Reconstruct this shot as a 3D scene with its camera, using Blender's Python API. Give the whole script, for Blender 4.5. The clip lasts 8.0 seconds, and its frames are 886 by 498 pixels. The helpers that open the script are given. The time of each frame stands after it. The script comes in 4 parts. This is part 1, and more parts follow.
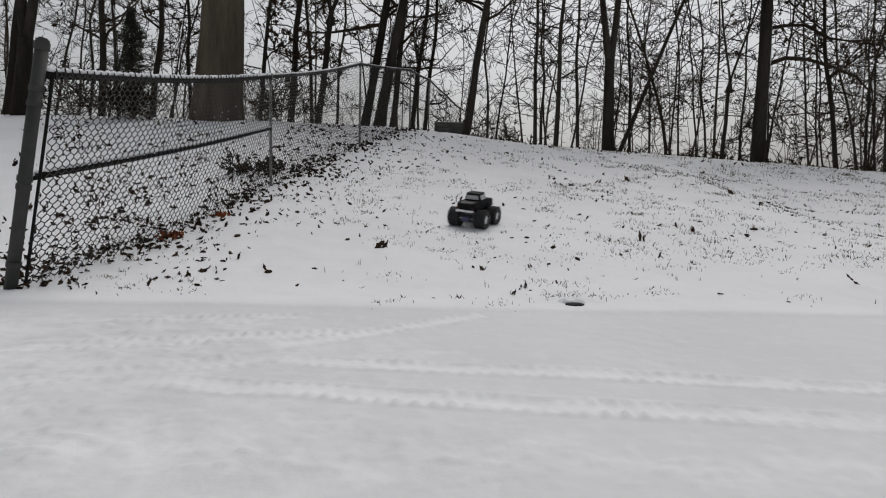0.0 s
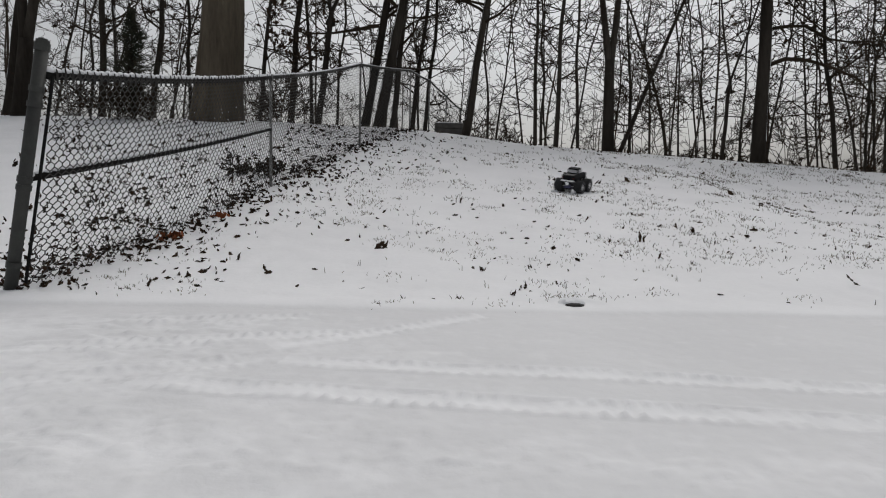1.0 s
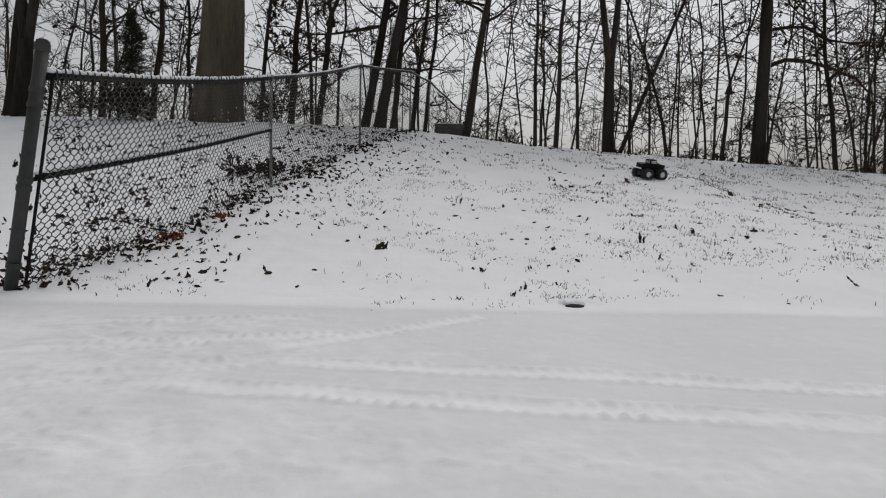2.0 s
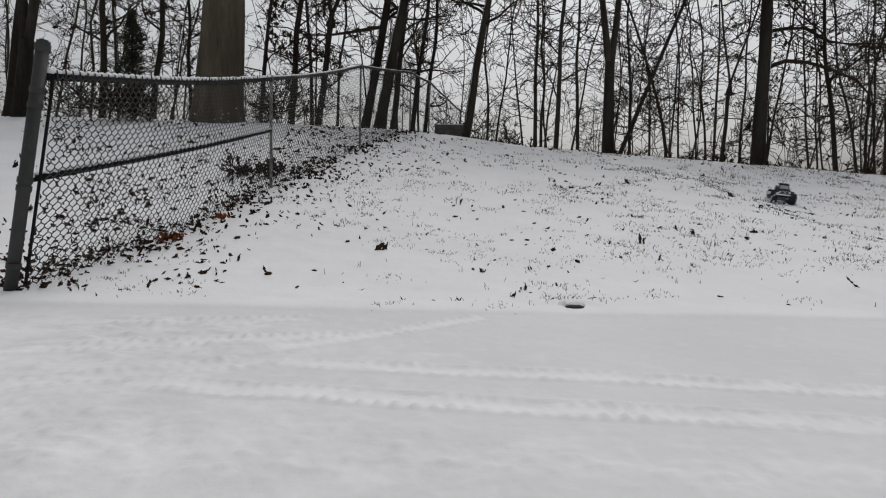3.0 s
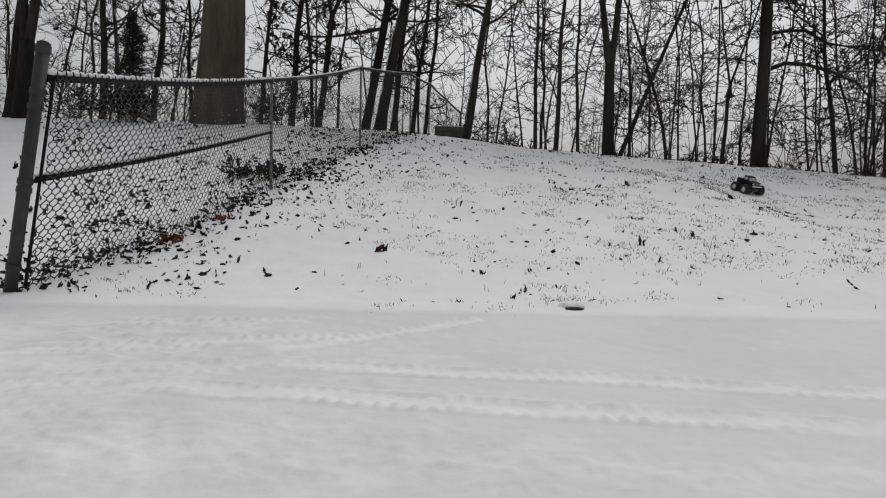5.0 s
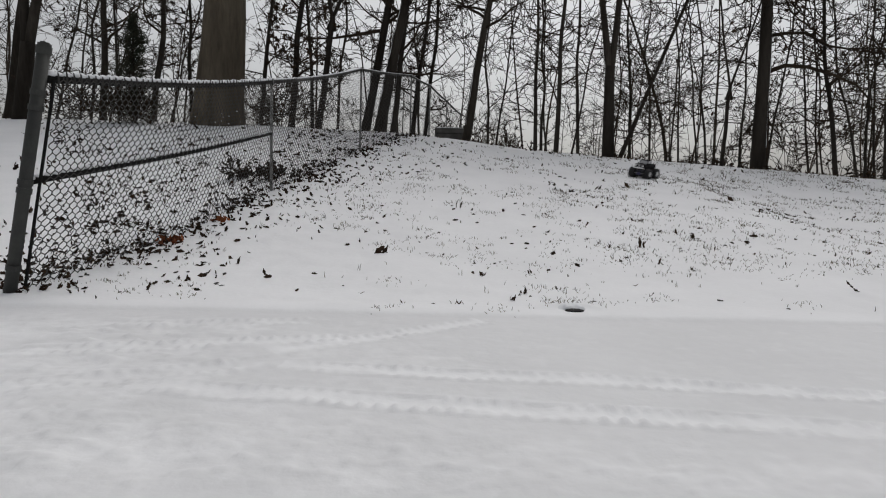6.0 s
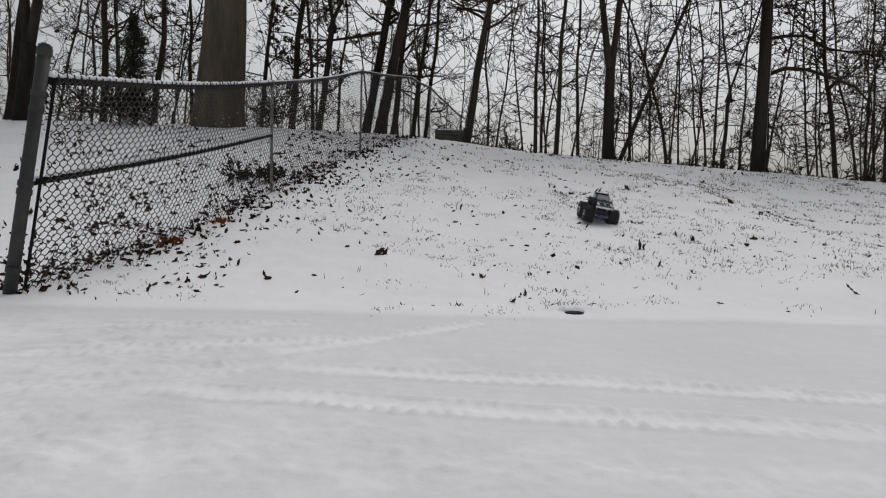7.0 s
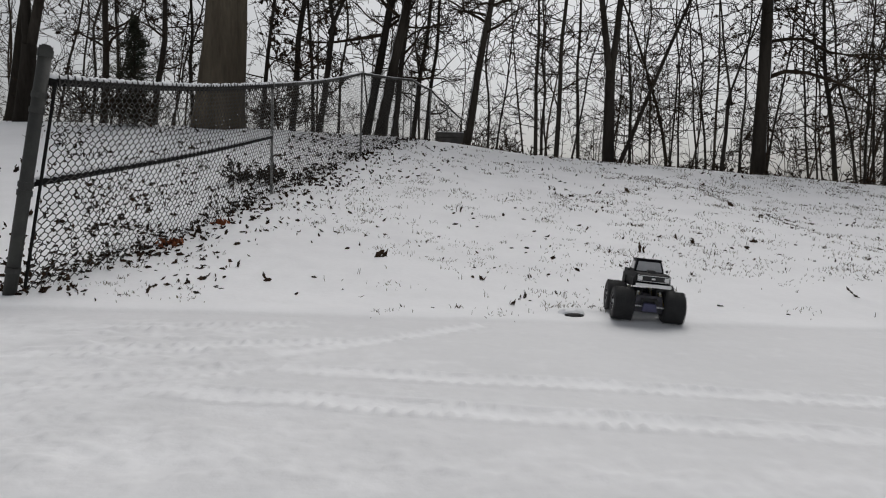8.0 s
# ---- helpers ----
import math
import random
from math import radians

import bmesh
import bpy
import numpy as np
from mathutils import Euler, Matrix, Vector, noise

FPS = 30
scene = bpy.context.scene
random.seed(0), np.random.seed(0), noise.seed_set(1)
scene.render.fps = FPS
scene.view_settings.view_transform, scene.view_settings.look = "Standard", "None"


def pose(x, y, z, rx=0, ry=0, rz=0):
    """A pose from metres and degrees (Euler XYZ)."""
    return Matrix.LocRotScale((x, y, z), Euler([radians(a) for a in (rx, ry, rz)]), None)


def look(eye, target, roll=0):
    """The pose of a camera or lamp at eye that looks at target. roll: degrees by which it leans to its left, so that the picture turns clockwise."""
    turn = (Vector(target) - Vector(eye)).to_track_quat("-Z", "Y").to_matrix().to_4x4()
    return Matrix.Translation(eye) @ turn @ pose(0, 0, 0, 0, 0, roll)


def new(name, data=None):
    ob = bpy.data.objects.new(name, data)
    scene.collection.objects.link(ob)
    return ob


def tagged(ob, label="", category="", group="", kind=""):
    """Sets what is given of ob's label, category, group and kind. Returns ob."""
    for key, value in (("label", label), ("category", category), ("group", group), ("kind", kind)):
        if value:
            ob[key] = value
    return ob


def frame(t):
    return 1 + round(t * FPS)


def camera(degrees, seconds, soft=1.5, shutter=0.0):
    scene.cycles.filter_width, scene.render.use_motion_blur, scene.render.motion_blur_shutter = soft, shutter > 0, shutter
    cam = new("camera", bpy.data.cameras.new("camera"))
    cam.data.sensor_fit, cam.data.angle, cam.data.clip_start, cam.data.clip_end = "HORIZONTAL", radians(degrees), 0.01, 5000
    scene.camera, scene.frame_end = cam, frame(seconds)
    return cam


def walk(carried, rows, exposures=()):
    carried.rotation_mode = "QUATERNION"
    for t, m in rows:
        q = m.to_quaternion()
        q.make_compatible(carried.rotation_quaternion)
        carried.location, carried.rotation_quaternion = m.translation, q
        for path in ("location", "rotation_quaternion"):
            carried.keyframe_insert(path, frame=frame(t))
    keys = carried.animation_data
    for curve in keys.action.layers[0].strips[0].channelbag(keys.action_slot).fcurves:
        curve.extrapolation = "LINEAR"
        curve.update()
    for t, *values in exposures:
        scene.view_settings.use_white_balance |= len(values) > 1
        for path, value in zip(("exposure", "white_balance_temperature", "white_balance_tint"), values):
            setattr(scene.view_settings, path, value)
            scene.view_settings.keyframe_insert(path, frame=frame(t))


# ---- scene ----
cam = camera(70, 8.0, soft=1.1, shutter=0.5)
EYE = (0.0, 0.0, 0.59)


def aim(rise, roll):
    p = radians(rise)
    return look(EYE, (0.0, math.cos(p), EYE[2] + math.sin(p)), roll)


walk(cam, [
    (0.0, aim(-5.66, 1.00)), (0.8, aim(-5.61, 1.02)), (1.5, aim(-5.56, 1.04)), (3.0, aim(-5.46, 1.10)),
    (4.5, aim(-5.34, 1.13)), (6.0, aim(-5.16, 1.25)), (6.5, aim(-5.05, 1.29)), (7.0, aim(-4.98, 1.36)),
    (7.5, aim(-4.88, 1.45)), (8.0, aim(-4.79, 1.49)),
])

# ---- light: an overcast winter sky ----
world = bpy.data.worlds.new("overcast")
scene.world = world
world.use_nodes = True
wn, wl = world.node_tree.nodes, world.node_tree.links
sky = wn.new("ShaderNodeTexSky")
sky.sky_type, sky.sun_disc = "NISHITA", False
sky.sun_elevation, sky.sun_rotation = radians(57), radians(12)
sky.air_density, sky.dust_density = 1.0, 4.0
grey = wn.new("ShaderNodeHueSaturation")
grey.inputs["Saturation"].default_value = 0.2
wl.new(sky.outputs[0], grey.inputs["Color"])
wl.new(grey.outputs[0], wn["Background"].inputs["Color"])
wn["Background"].inputs["Strength"].default_value = 0.112
sun = new("sun", bpy.data.lights.new("sun", "SUN"))
sun.data.energy, sun.data.angle, sun.data.color = 0.85, radians(40), (1.0, 0.97, 0.93)
sun.matrix_world = look((0, 0, 20), (-2.3, -10.8, 3))
scene.view_settings.exposure = -0.27


# ---- materials ----
def material(name, base, rough=0.7, metal=0.0, vary=0.25, scale=8.0, fine=60.0, bump=0.3, depth=0.01, second=None, spots=0.5, spec=0.5, per_object=0.0, per_island=0.0, along=1.0):
    """A procedural surface: two scales of colour noise, a second colour in patches, and fine relief."""
    m = bpy.data.materials.new(name)
    m.use_nodes = True
    n, l = m.node_tree.nodes, m.node_tree.links
    bsdf = n["Principled BSDF"]
    co = n.new("ShaderNodeTexCoord").outputs["Object"]
    if along != 1.0:
        stretch = n.new("ShaderNodeMapping")
        stretch.inputs["Scale"].default_value = (1, 1, along)
        l.new(co, stretch.inputs["Vector"])
        co = stretch.outputs[0]
    big, small = n.new("ShaderNodeTexNoise"), n.new("ShaderNodeTexNoise")
    for tex, s, d in ((big, scale, 4), (small, fine, 6)):
        tex.inputs["Scale"].default_value, tex.inputs["Detail"].default_value = s, d
        l.new(co, tex.inputs["Vector"])
    ramp = n.new("ShaderNodeMapRange")
    ramp.inputs["From Min"].default_value, ramp.inputs["From Max"].default_value = spots - 0.12, spots + 0.12
    l.new(big.outputs[0], ramp.inputs["Value"])
    mix = n.new("ShaderNodeMixRGB")
    mix.inputs[1].default_value = (*base, 1)
    mix.inputs[2].default_value = (*(second or [c * (1 - vary) for c in base]), 1)
    l.new(ramp.outputs[0], mix.inputs[0])
    tone = n.new("ShaderNodeMapRange")
    tone.inputs["To Min"].default_value, tone.inputs["To Max"].default_value = 1 - vary, 1 + vary
    l.new(small.outputs[0], tone.inputs["Value"])
    value = tone.outputs[0]
    for amount, kind, out in ((per_object, "ShaderNodeObjectInfo", "Random"), (per_island, "ShaderNodeNewGeometry", "Random Per Island")):
        if amount:
            info, span, mul = n.new(kind), n.new("ShaderNodeMapRange"), n.new("ShaderNodeMath")
            span.inputs["To Min"].default_value, span.inputs["To Max"].default_value = 1 - amount, 1 + amount
            mul.operation = "MULTIPLY"
            l.new(info.outputs[out], span.inputs["Value"])
            l.new(value, mul.inputs[0])
            l.new(span.outputs[0], mul.inputs[1])
            value = mul.outputs[0]
    hsv = n.new("ShaderNodeHueSaturation")
    l.new(mix.outputs[0], hsv.inputs["Color"])
    l.new(value, hsv.inputs["Value"])
    l.new(hsv.outputs[0], bsdf.inputs["Base Color"])
    bsdf.inputs["Roughness"].default_value, bsdf.inputs["Metallic"].default_value = rough, metal
    bsdf.inputs["Specular IOR Level"].default_value = spec
    if bump:
        rel = n.new("ShaderNodeBump")
        rel.inputs["Strength"].default_value, rel.inputs["Distance"].default_value = bump, depth
        l.new(small.outputs[0], rel.inputs["Height"])
        l.new(rel.outputs[0], bsdf.inputs["Normal"])
    return m


SNOW = material("snow", (0.83, 0.835, 0.85), 0.65, vary=0.035, scale=1.3, fine=30, bump=0.35, depth=0.007, second=(0.79, 0.795, 0.81), spec=0.25)


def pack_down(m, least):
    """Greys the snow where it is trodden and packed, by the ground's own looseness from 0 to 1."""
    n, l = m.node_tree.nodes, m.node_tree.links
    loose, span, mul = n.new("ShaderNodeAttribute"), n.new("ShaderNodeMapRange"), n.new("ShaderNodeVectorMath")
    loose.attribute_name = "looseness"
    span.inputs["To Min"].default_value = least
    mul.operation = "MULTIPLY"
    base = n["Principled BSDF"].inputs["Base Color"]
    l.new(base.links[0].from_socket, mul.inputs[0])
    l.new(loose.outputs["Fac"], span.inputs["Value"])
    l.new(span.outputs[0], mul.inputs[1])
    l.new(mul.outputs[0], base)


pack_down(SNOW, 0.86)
SNOW_CAP = material("snow_cap", (0.80, 0.81, 0.83), 0.7, vary=0.05, scale=20, fine=120, bump=0.4, depth=0.004, spec=0.2)
BARK = material("bark", (0.047, 0.041, 0.034), 0.95, vary=0.4, scale=3, fine=26, bump=0.8, depth=0.02, second=(0.026, 0.022, 0.018), spec=0.1, per_object=0.3, along=0.2)
OAK_BARK = material("oak_bark", (0.125, 0.106, 0.078), 0.95, vary=0.35, scale=3.5, fine=22, bump=1.0, depth=0.05, second=(0.085, 0.070, 0.052), spec=0.1, along=0.16)
TWIG = material("twig", (0.036, 0.027, 0.019), 0.95, vary=0.3, scale=2, fine=20, bump=0, spec=0.1, per_object=0.25)
FAR_TWIG = material("far_twig", (0.045, 0.035, 0.026), 0.95, vary=0.3, scale=0.5, fine=5, bump=0, spec=0.1, per_island=0.4)
DEAD_LEAF = material("dead_leaf", (0.048, 0.028, 0.017), 0.8, vary=0.35, scale=30, fine=160, bump=0.3, depth=0.002, second=(0.026, 0.018, 0.012), spec=0.1, per_island=0.5, per_object=0.3)
RUSSET_LEAF = material("russet_leaf", (0.22, 0.065, 0.02), 0.75, vary=0.3, scale=30, fine=160, bump=0.3, depth=0.002, second=(0.14, 0.045, 0.02), spec=0.2, per_island=0.4)
GRASS = material("dry_grass", (0.15, 0.13, 0.085), 0.85, vary=0.3, scale=3, fine=40, bump=0, second=(0.085, 0.08, 0.05), spec=0.2, per_island=0.5)
CEDAR = material("cedar_needles", (0.026, 0.034, 0.022), 0.9, vary=0.4, scale=5, fine=40, bump=0, second=(0.045, 0.04, 0.028), spec=0.15, per_island=0.4)
GALVANISED = material("galvanised_steel", (0.048, 0.050, 0.045), 0.65, 0.25, vary=0.22, scale=14, fine=90, bump=0.15, depth=0.002, second=(0.04, 0.04, 0.038))
WIRE = material("weathered_wire", (0.045, 0.042, 0.038), 0.75, 0.2, vary=0.3, scale=10, fine=90, bump=0, second=(0.03, 0.028, 0.026))
PALE_STEEL = material("dull_zinc", (0.30, 0.30, 0.29), 0.65, 0.3, vary=0.25, scale=16, fine=90, bump=0.15, depth=0.002, second=(0.12, 0.12, 0.115))
# for dark fittings, and for backlit shade put into the near rail's colour
DARK_BACKLIT_STEEL = material("dark_backlit_steel", (0.012, 0.0115, 0.011), 0.9, 0.0, spec=0.2, vary=0.3, scale=12, fine=90, bump=0.2, depth=0.002)
TIMBER = material("grey_timber", (0.10, 0.095, 0.088), 0.9, vary=0.3, scale=5, fine=40, bump=0.4, depth=0.004)
# near-black, for the shade inside the hollow at the drive's edge
HOLLOW = material("hollow_shade", (0.009, 0.008, 0.007), 0.9, vary=0.4, scale=20, fine=90, bump=0.4, depth=0.004)
RUBBER = material("tyre_rubber", (0.018, 0.018, 0.019), 0.75, vary=0.3, scale=20, fine=140, bump=0.25, depth=0.001, second=(0.03, 0.03, 0.032), spots=0.6)
PAINT = material("charcoal_paint", (0.006, 0.006, 0.007), 0.6, vary=0.15, scale=18, fine=150, bump=0.05, depth=0.0005, second=(0.016, 0.016, 0.018), spots=0.6, spec=0.1)
CHROME = material("silver_plastic", (0.90, 0.90, 0.90), 0.3, 0.0, vary=0.08, scale=25, fine=150, bump=0.05, depth=0.0005)
WHITE = material("white_plastic", (0.74, 0.74, 0.74), 0.4, vary=0.06, scale=25, fine=150, bump=0.05, depth=0.0005)
BLACK = material("black_plastic", (0.02, 0.02, 0.021), 0.5, vary=0.2, scale=25, fine=150, bump=0.1, depth=0.0005)
PURPLE = material("anodised_purple", (0.085, 0.085, 0.15), 0.4, 0.6, vary=0.15, scale=30, fine=150, bump=0)
SMOKE_GREY = material("scuffed_grey_plastic", (0.035, 0.034, 0.042), 0.5, vary=0.35, scale=40, fine=150, bump=0.2, depth=0.001, second=(0.09, 0.088, 0.12), spots=0.6)
YELLOW = material("yellow_spring", (0.42, 0.34, 0.09), 0.5, vary=0.1, scale=30, fine=150, bump=0)
# pale grey base carries the sky's reflection in the truck's windows
SKY_GREY_PANE = material("sky_grey_window", (0.50, 0.505, 0.515), 0.2, vary=0.1, scale=12, fine=60, bump=0, spec=0.7)
AMBER = material("red_lamp", (0.07, 0.012, 0.01), 0.25, vary=0.1, scale=30, fine=100, bump=0)


# ---- mesh helpers ----
def mesh_of(name, verts, faces, mat, smooth=False):
    me = bpy.data.meshes.new(name)
    me.from_pydata(verts, [], faces)
    me.materials.append(mat)
    if smooth:
        me.polygons.foreach_set("use_smooth", [True] * len(me.polygons))
    me.update()
    return me


def piece(name, verts, faces, mat, parent=None, label="", smooth=False):
    ob = new(name, mesh_of(name, verts, faces, mat, smooth))
    if parent:
        ob.parent = parent
    return tagged(ob, label)


def part(name, bm, mat, parent=None, label="", smooth=False):
    me = bpy.data.meshes.new(name)
    bmesh.ops.recalc_face_normals(bm, faces=bm.faces)
    bm.to_mesh(me)
    bm.free()
    me.materials.append(mat)
    if smooth:
        me.polygons.foreach_set("use_smooth", [True] * len(me.polygons))
    ob = new(name, me)
    if parent:
        ob.parent = parent
    return tagged(ob, label)


def thing(name, m, label, category, group="", kind=""):
    ob = new(name)
    ob.empty_display_size = 0.1
    ob.matrix_world = m
    return tagged(ob, label, category, group, kind)


def box(bm, cx, cy, cz, sx, sy, sz, bevel=0.0, taper=1.0, shift=0.0):
    """A box in bm; taper narrows its top, shift slides the top along y."""
    made = bmesh.ops.create_cube(bm, size=1)["verts"]
    for v in made:
        k = taper if v.co.z > 0 else 1
        s = shift if v.co.z > 0 else 0
        v.co = Vector((cx + v.co.x * sx * k, cy + v.co.y * sy * k + s, cz + v.co.z * sz))
    if bevel:
        edges = {e for v in made for e in v.link_edges}
        bmesh.ops.bevel(bm, geom=list(edges), offset=bevel, segments=2, affect="EDGES", profile=0.6)
    return bm


def tube(verts, faces, points, radii, sides=6, cap=True):
    """A tapered tube along points, added to verts and faces."""
    first = len(verts)
    ref = Vector((0.13, 0.97, 0.21))
    count = len(points)
    for i, p in enumerate(points):
        a, b = points[max(i - 1, 0)], points[min(i + 1, count - 1)]
        d = (b - a).normalized()
        u = d.cross(ref)
        if u.length < 0.05:
            u = d.cross(Vector((1, 0, 0)))
        u.normalize()
        w = d.cross(u)
        for k in range(sides):
            t = 2 * math.pi * k / sides
            verts.append(p + (u * math.cos(t) + w * math.sin(t)) * radii[i])
    for i in range(count - 1):
        for k in range(sides):
            j = (k + 1) % sides
            o = first + i * sides
            faces.append((o + k, o + j, o + sides + j, o + sides + k))
    if cap:
        faces.append(tuple(first + k for k in range(sides))[::-1])
        faces.append(tuple(first + (count - 1) * sides + k for k in range(sides)))


def rod(bm, a, b, r, sides=10):
    a, b = Vector(a), Vector(b)
    q = (b - a).to_track_quat("Z", "Y").to_matrix().to_4x4()
    bmesh.ops.create_cone(bm, cap_ends=True, segments=sides, radius1=r, radius2=r, depth=(b - a).length,
                          matrix=Matrix.Translation((a + b) / 2) @ q)
    return bm


# ---- ground: a snowed-in drive, then a bank that rises to a crest before the woods ----
def slope(x, y):
    top = 1.84 + 0.035 * (1 - math.tanh((x + 3.5) / 1.5)) - 0.09 * (1 + math.tanh((x - 0.6) / 1.2)) - 0.062 * (math.sqrt((x + 1) ** 2 + 4) + x + 1) / 2
    top = max(top, 0.25)
    s = max(0.0, (y - 3.3) / 9.7)
    p, q, k = s ** (1.25 + 0.4 * (1 + math.tanh((x - 4.2) / 0.5))), max(1.03 - 0.25 * (s - 1), -0.2), 0.035
    lo, hi = min(p, q), max(p, q)
    return top * (lo - k * math.log1p(math.exp((lo - hi) / k)))


def swell(x, y):
    """Height of the snow with its lumps."""
    return slope(x, y) + 0.012 * noise.noise((x * 0.9, y * 0.9, 3.1)) * min(1.0, max(0.0, y - 2.5))


def groove(x, y, ax, ay, bx, by, width, deep, seed):
    """A tyre track along a line, with raised lips and tread lugs."""
    length = math.hypot(bx - ax, by - ay)
    ux, uy = (bx - ax) / length, (by - ay) / length
    s = (x - ax) * ux + (y - ay) * uy
    if s < -0.1 or s > length:
        return 0.0
    d = (y - ay) * ux - (x - ax) * uy + 0.02 * noise.noise((s * 1.5, seed, 0))
    e = abs(d) / (width / 2)
    if e > 1.7:
        return 0.0
    fade = min(1.0, (s + 0.1) * 4)
    bed = -deep * 0.5 * max(0.0, min(1.0, (1.15 - e) * 5)) * (0.45 + 0.9 * noise.noise((x * 9, y * 9, seed)))
    wave = 0.5 + 0.5 * math.sin((s + 0.006 * noise.noise((s * 9, seed, 4))) * 2 * math.pi / 0.052 + (3 if d > 0 else 0))
    lug = deep * max(0.0, 0.75 + 1.3 * noise.noise((x * 5, y * 9, seed + 3))) * wave * math.exp(-((e - 0.8) / 0.38) ** 2)
    lip = deep * 0.35 * math.exp(-((e - 1.25) / 0.18) ** 2)
    return fade * (bed + lug + lip)


# tyre tracks: from, to, width, depth, seed
TRACKS = (
    (-0.45, 2.12, 4.5, 1.60, 0.10, 0.013, 1.0), (-0.85, 1.87, 4.5, 1.20, 0.11, 0.013, 2.0), (-0.55, 2.36, 0.2, 2.96, 0.11, 0.012, 5.0),
    (-2.7, 2.50, -0.6, 2.86, 0.12, 0.008, 6.0), (-2.3, 2.00, -0.4, 2.55, 0.12, 0.011, 7.0), (-1.7, 1.62, -0.7, 2.12, 0.12, 0.009, 8.0),
)


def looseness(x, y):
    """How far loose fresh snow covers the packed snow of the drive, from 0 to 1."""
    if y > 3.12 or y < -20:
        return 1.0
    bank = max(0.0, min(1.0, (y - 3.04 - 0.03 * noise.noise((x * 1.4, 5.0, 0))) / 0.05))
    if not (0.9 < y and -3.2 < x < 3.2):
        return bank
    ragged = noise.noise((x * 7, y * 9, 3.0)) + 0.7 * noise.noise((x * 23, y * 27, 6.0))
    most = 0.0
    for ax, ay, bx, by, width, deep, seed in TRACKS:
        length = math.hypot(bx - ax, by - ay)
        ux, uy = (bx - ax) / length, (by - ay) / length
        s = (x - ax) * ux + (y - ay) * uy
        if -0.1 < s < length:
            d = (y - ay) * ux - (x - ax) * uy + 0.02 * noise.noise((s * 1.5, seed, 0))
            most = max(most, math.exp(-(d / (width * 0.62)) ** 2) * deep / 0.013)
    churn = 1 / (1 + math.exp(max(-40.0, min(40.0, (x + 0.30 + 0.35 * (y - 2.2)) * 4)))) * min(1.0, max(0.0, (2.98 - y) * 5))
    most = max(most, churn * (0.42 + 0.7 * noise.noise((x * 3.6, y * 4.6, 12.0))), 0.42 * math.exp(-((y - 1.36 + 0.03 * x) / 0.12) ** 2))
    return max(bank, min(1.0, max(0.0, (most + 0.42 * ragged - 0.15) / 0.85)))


def clods(x, y, scale, seed):
    """Rounded lumps of turned-up snow with flat snow between them."""
    n = noise.noise((x * scale, y * scale * 1.15, seed)) + 0.45 * noise.noise((x * scale * 2.3, y * scale * 2.3, seed + 4))
    return max(0.0, n - 0.12) ** 0.8


def drive_relief(x, y):
    z = 0.0022 * noise.noise((x * 3.2, y * 3.4, 7.0)) + 0.0022 * noise.noise((x * 13.0, y * 13.0, 4.0)) + 0.004 * noise.noise((x * 0.7, y * 1.2, 1.0))
    for track in TRACKS:
        z += groove(x, y, *track)
    # churned snow where the truck has turned, thinning out along the tracks
    rough = 1 / (1 + math.exp(max(-40.0, min(40.0, (x + 0.45 + 0.35 * (y - 2.2)) * 4)))) * min(1.0, max(0.0, (2.98 - y) * 5))
    if rough > 0.02:
        patch = min(1.0, max(0.15, 0.55 + 1.1 * noise.noise((x * 1.3, y * 1.9, 12.0))))
        z += rough * (0.010 * noise.fractal((x * 4.0, y * 4.5, 2.0), 1.0, 2.1, 3) + patch * 0.024 * clods(x, y, 11.0, 4.0))
    near = math.exp(-((y - 1.36 + 0.03 * x) / 0.15) ** 2)
    if near > 0.03:
        z += near * (0.010 * clods(x, y, 17.0, 9.0) + 0.006 * noise.noise((x * 6, y * 6, 1)))
    return z


def ground_height(x, y):
    z = swell(x, y)
    if 0.2 < y < 3.3:
        fade = min(1.0, (3.3 - y) * 3)
        z += drive_relief(x, y) * fade
    edge = 3.07 + 0.03 * noise.noise((x * 1.4, 5.0, 0)) + 0.012 * noise.noise((x * 7, 2.0, 0))
    if 0 < y < 30:
        z += 0.016 / (1 + math.exp(-max(-40, min(40, (y - edge) / 0.016)))) - 0.016
        if y > edge:
            z += (0.014 * noise.fractal((x * 2.4, y * 2.4, 5.0), 1.0, 2.0, 3) + 0.006 * noise.noise((x * 7.5, y * 7.5, 2.0))) * min(1, (y - edge) * 2)
    else:
        z -= 0.0 if y >= 30 else 0.016
    # a scooped rim of snow round the dark hollow at the drive's edge
    h = math.hypot(x - 0.68, (y - 3.24) * 1.5)
    if h < 0.3:
        z += 0.016 * math.exp(-((h - 0.15) / 0.05) ** 2) * min(1.0, max(0.0, (y - 3.22) * 12))
    return z


def spaced(stops):
    """Grid lines from (start, step) stops; the last one ends them."""
    out = []
    for (a, step), (b, _) in zip(stops, stops[1:]):
        n = max(1, round((b - a) / step))
        out += [a + (b - a) * i / n for i in range(n)]
    return out + [stops[-1][0]]


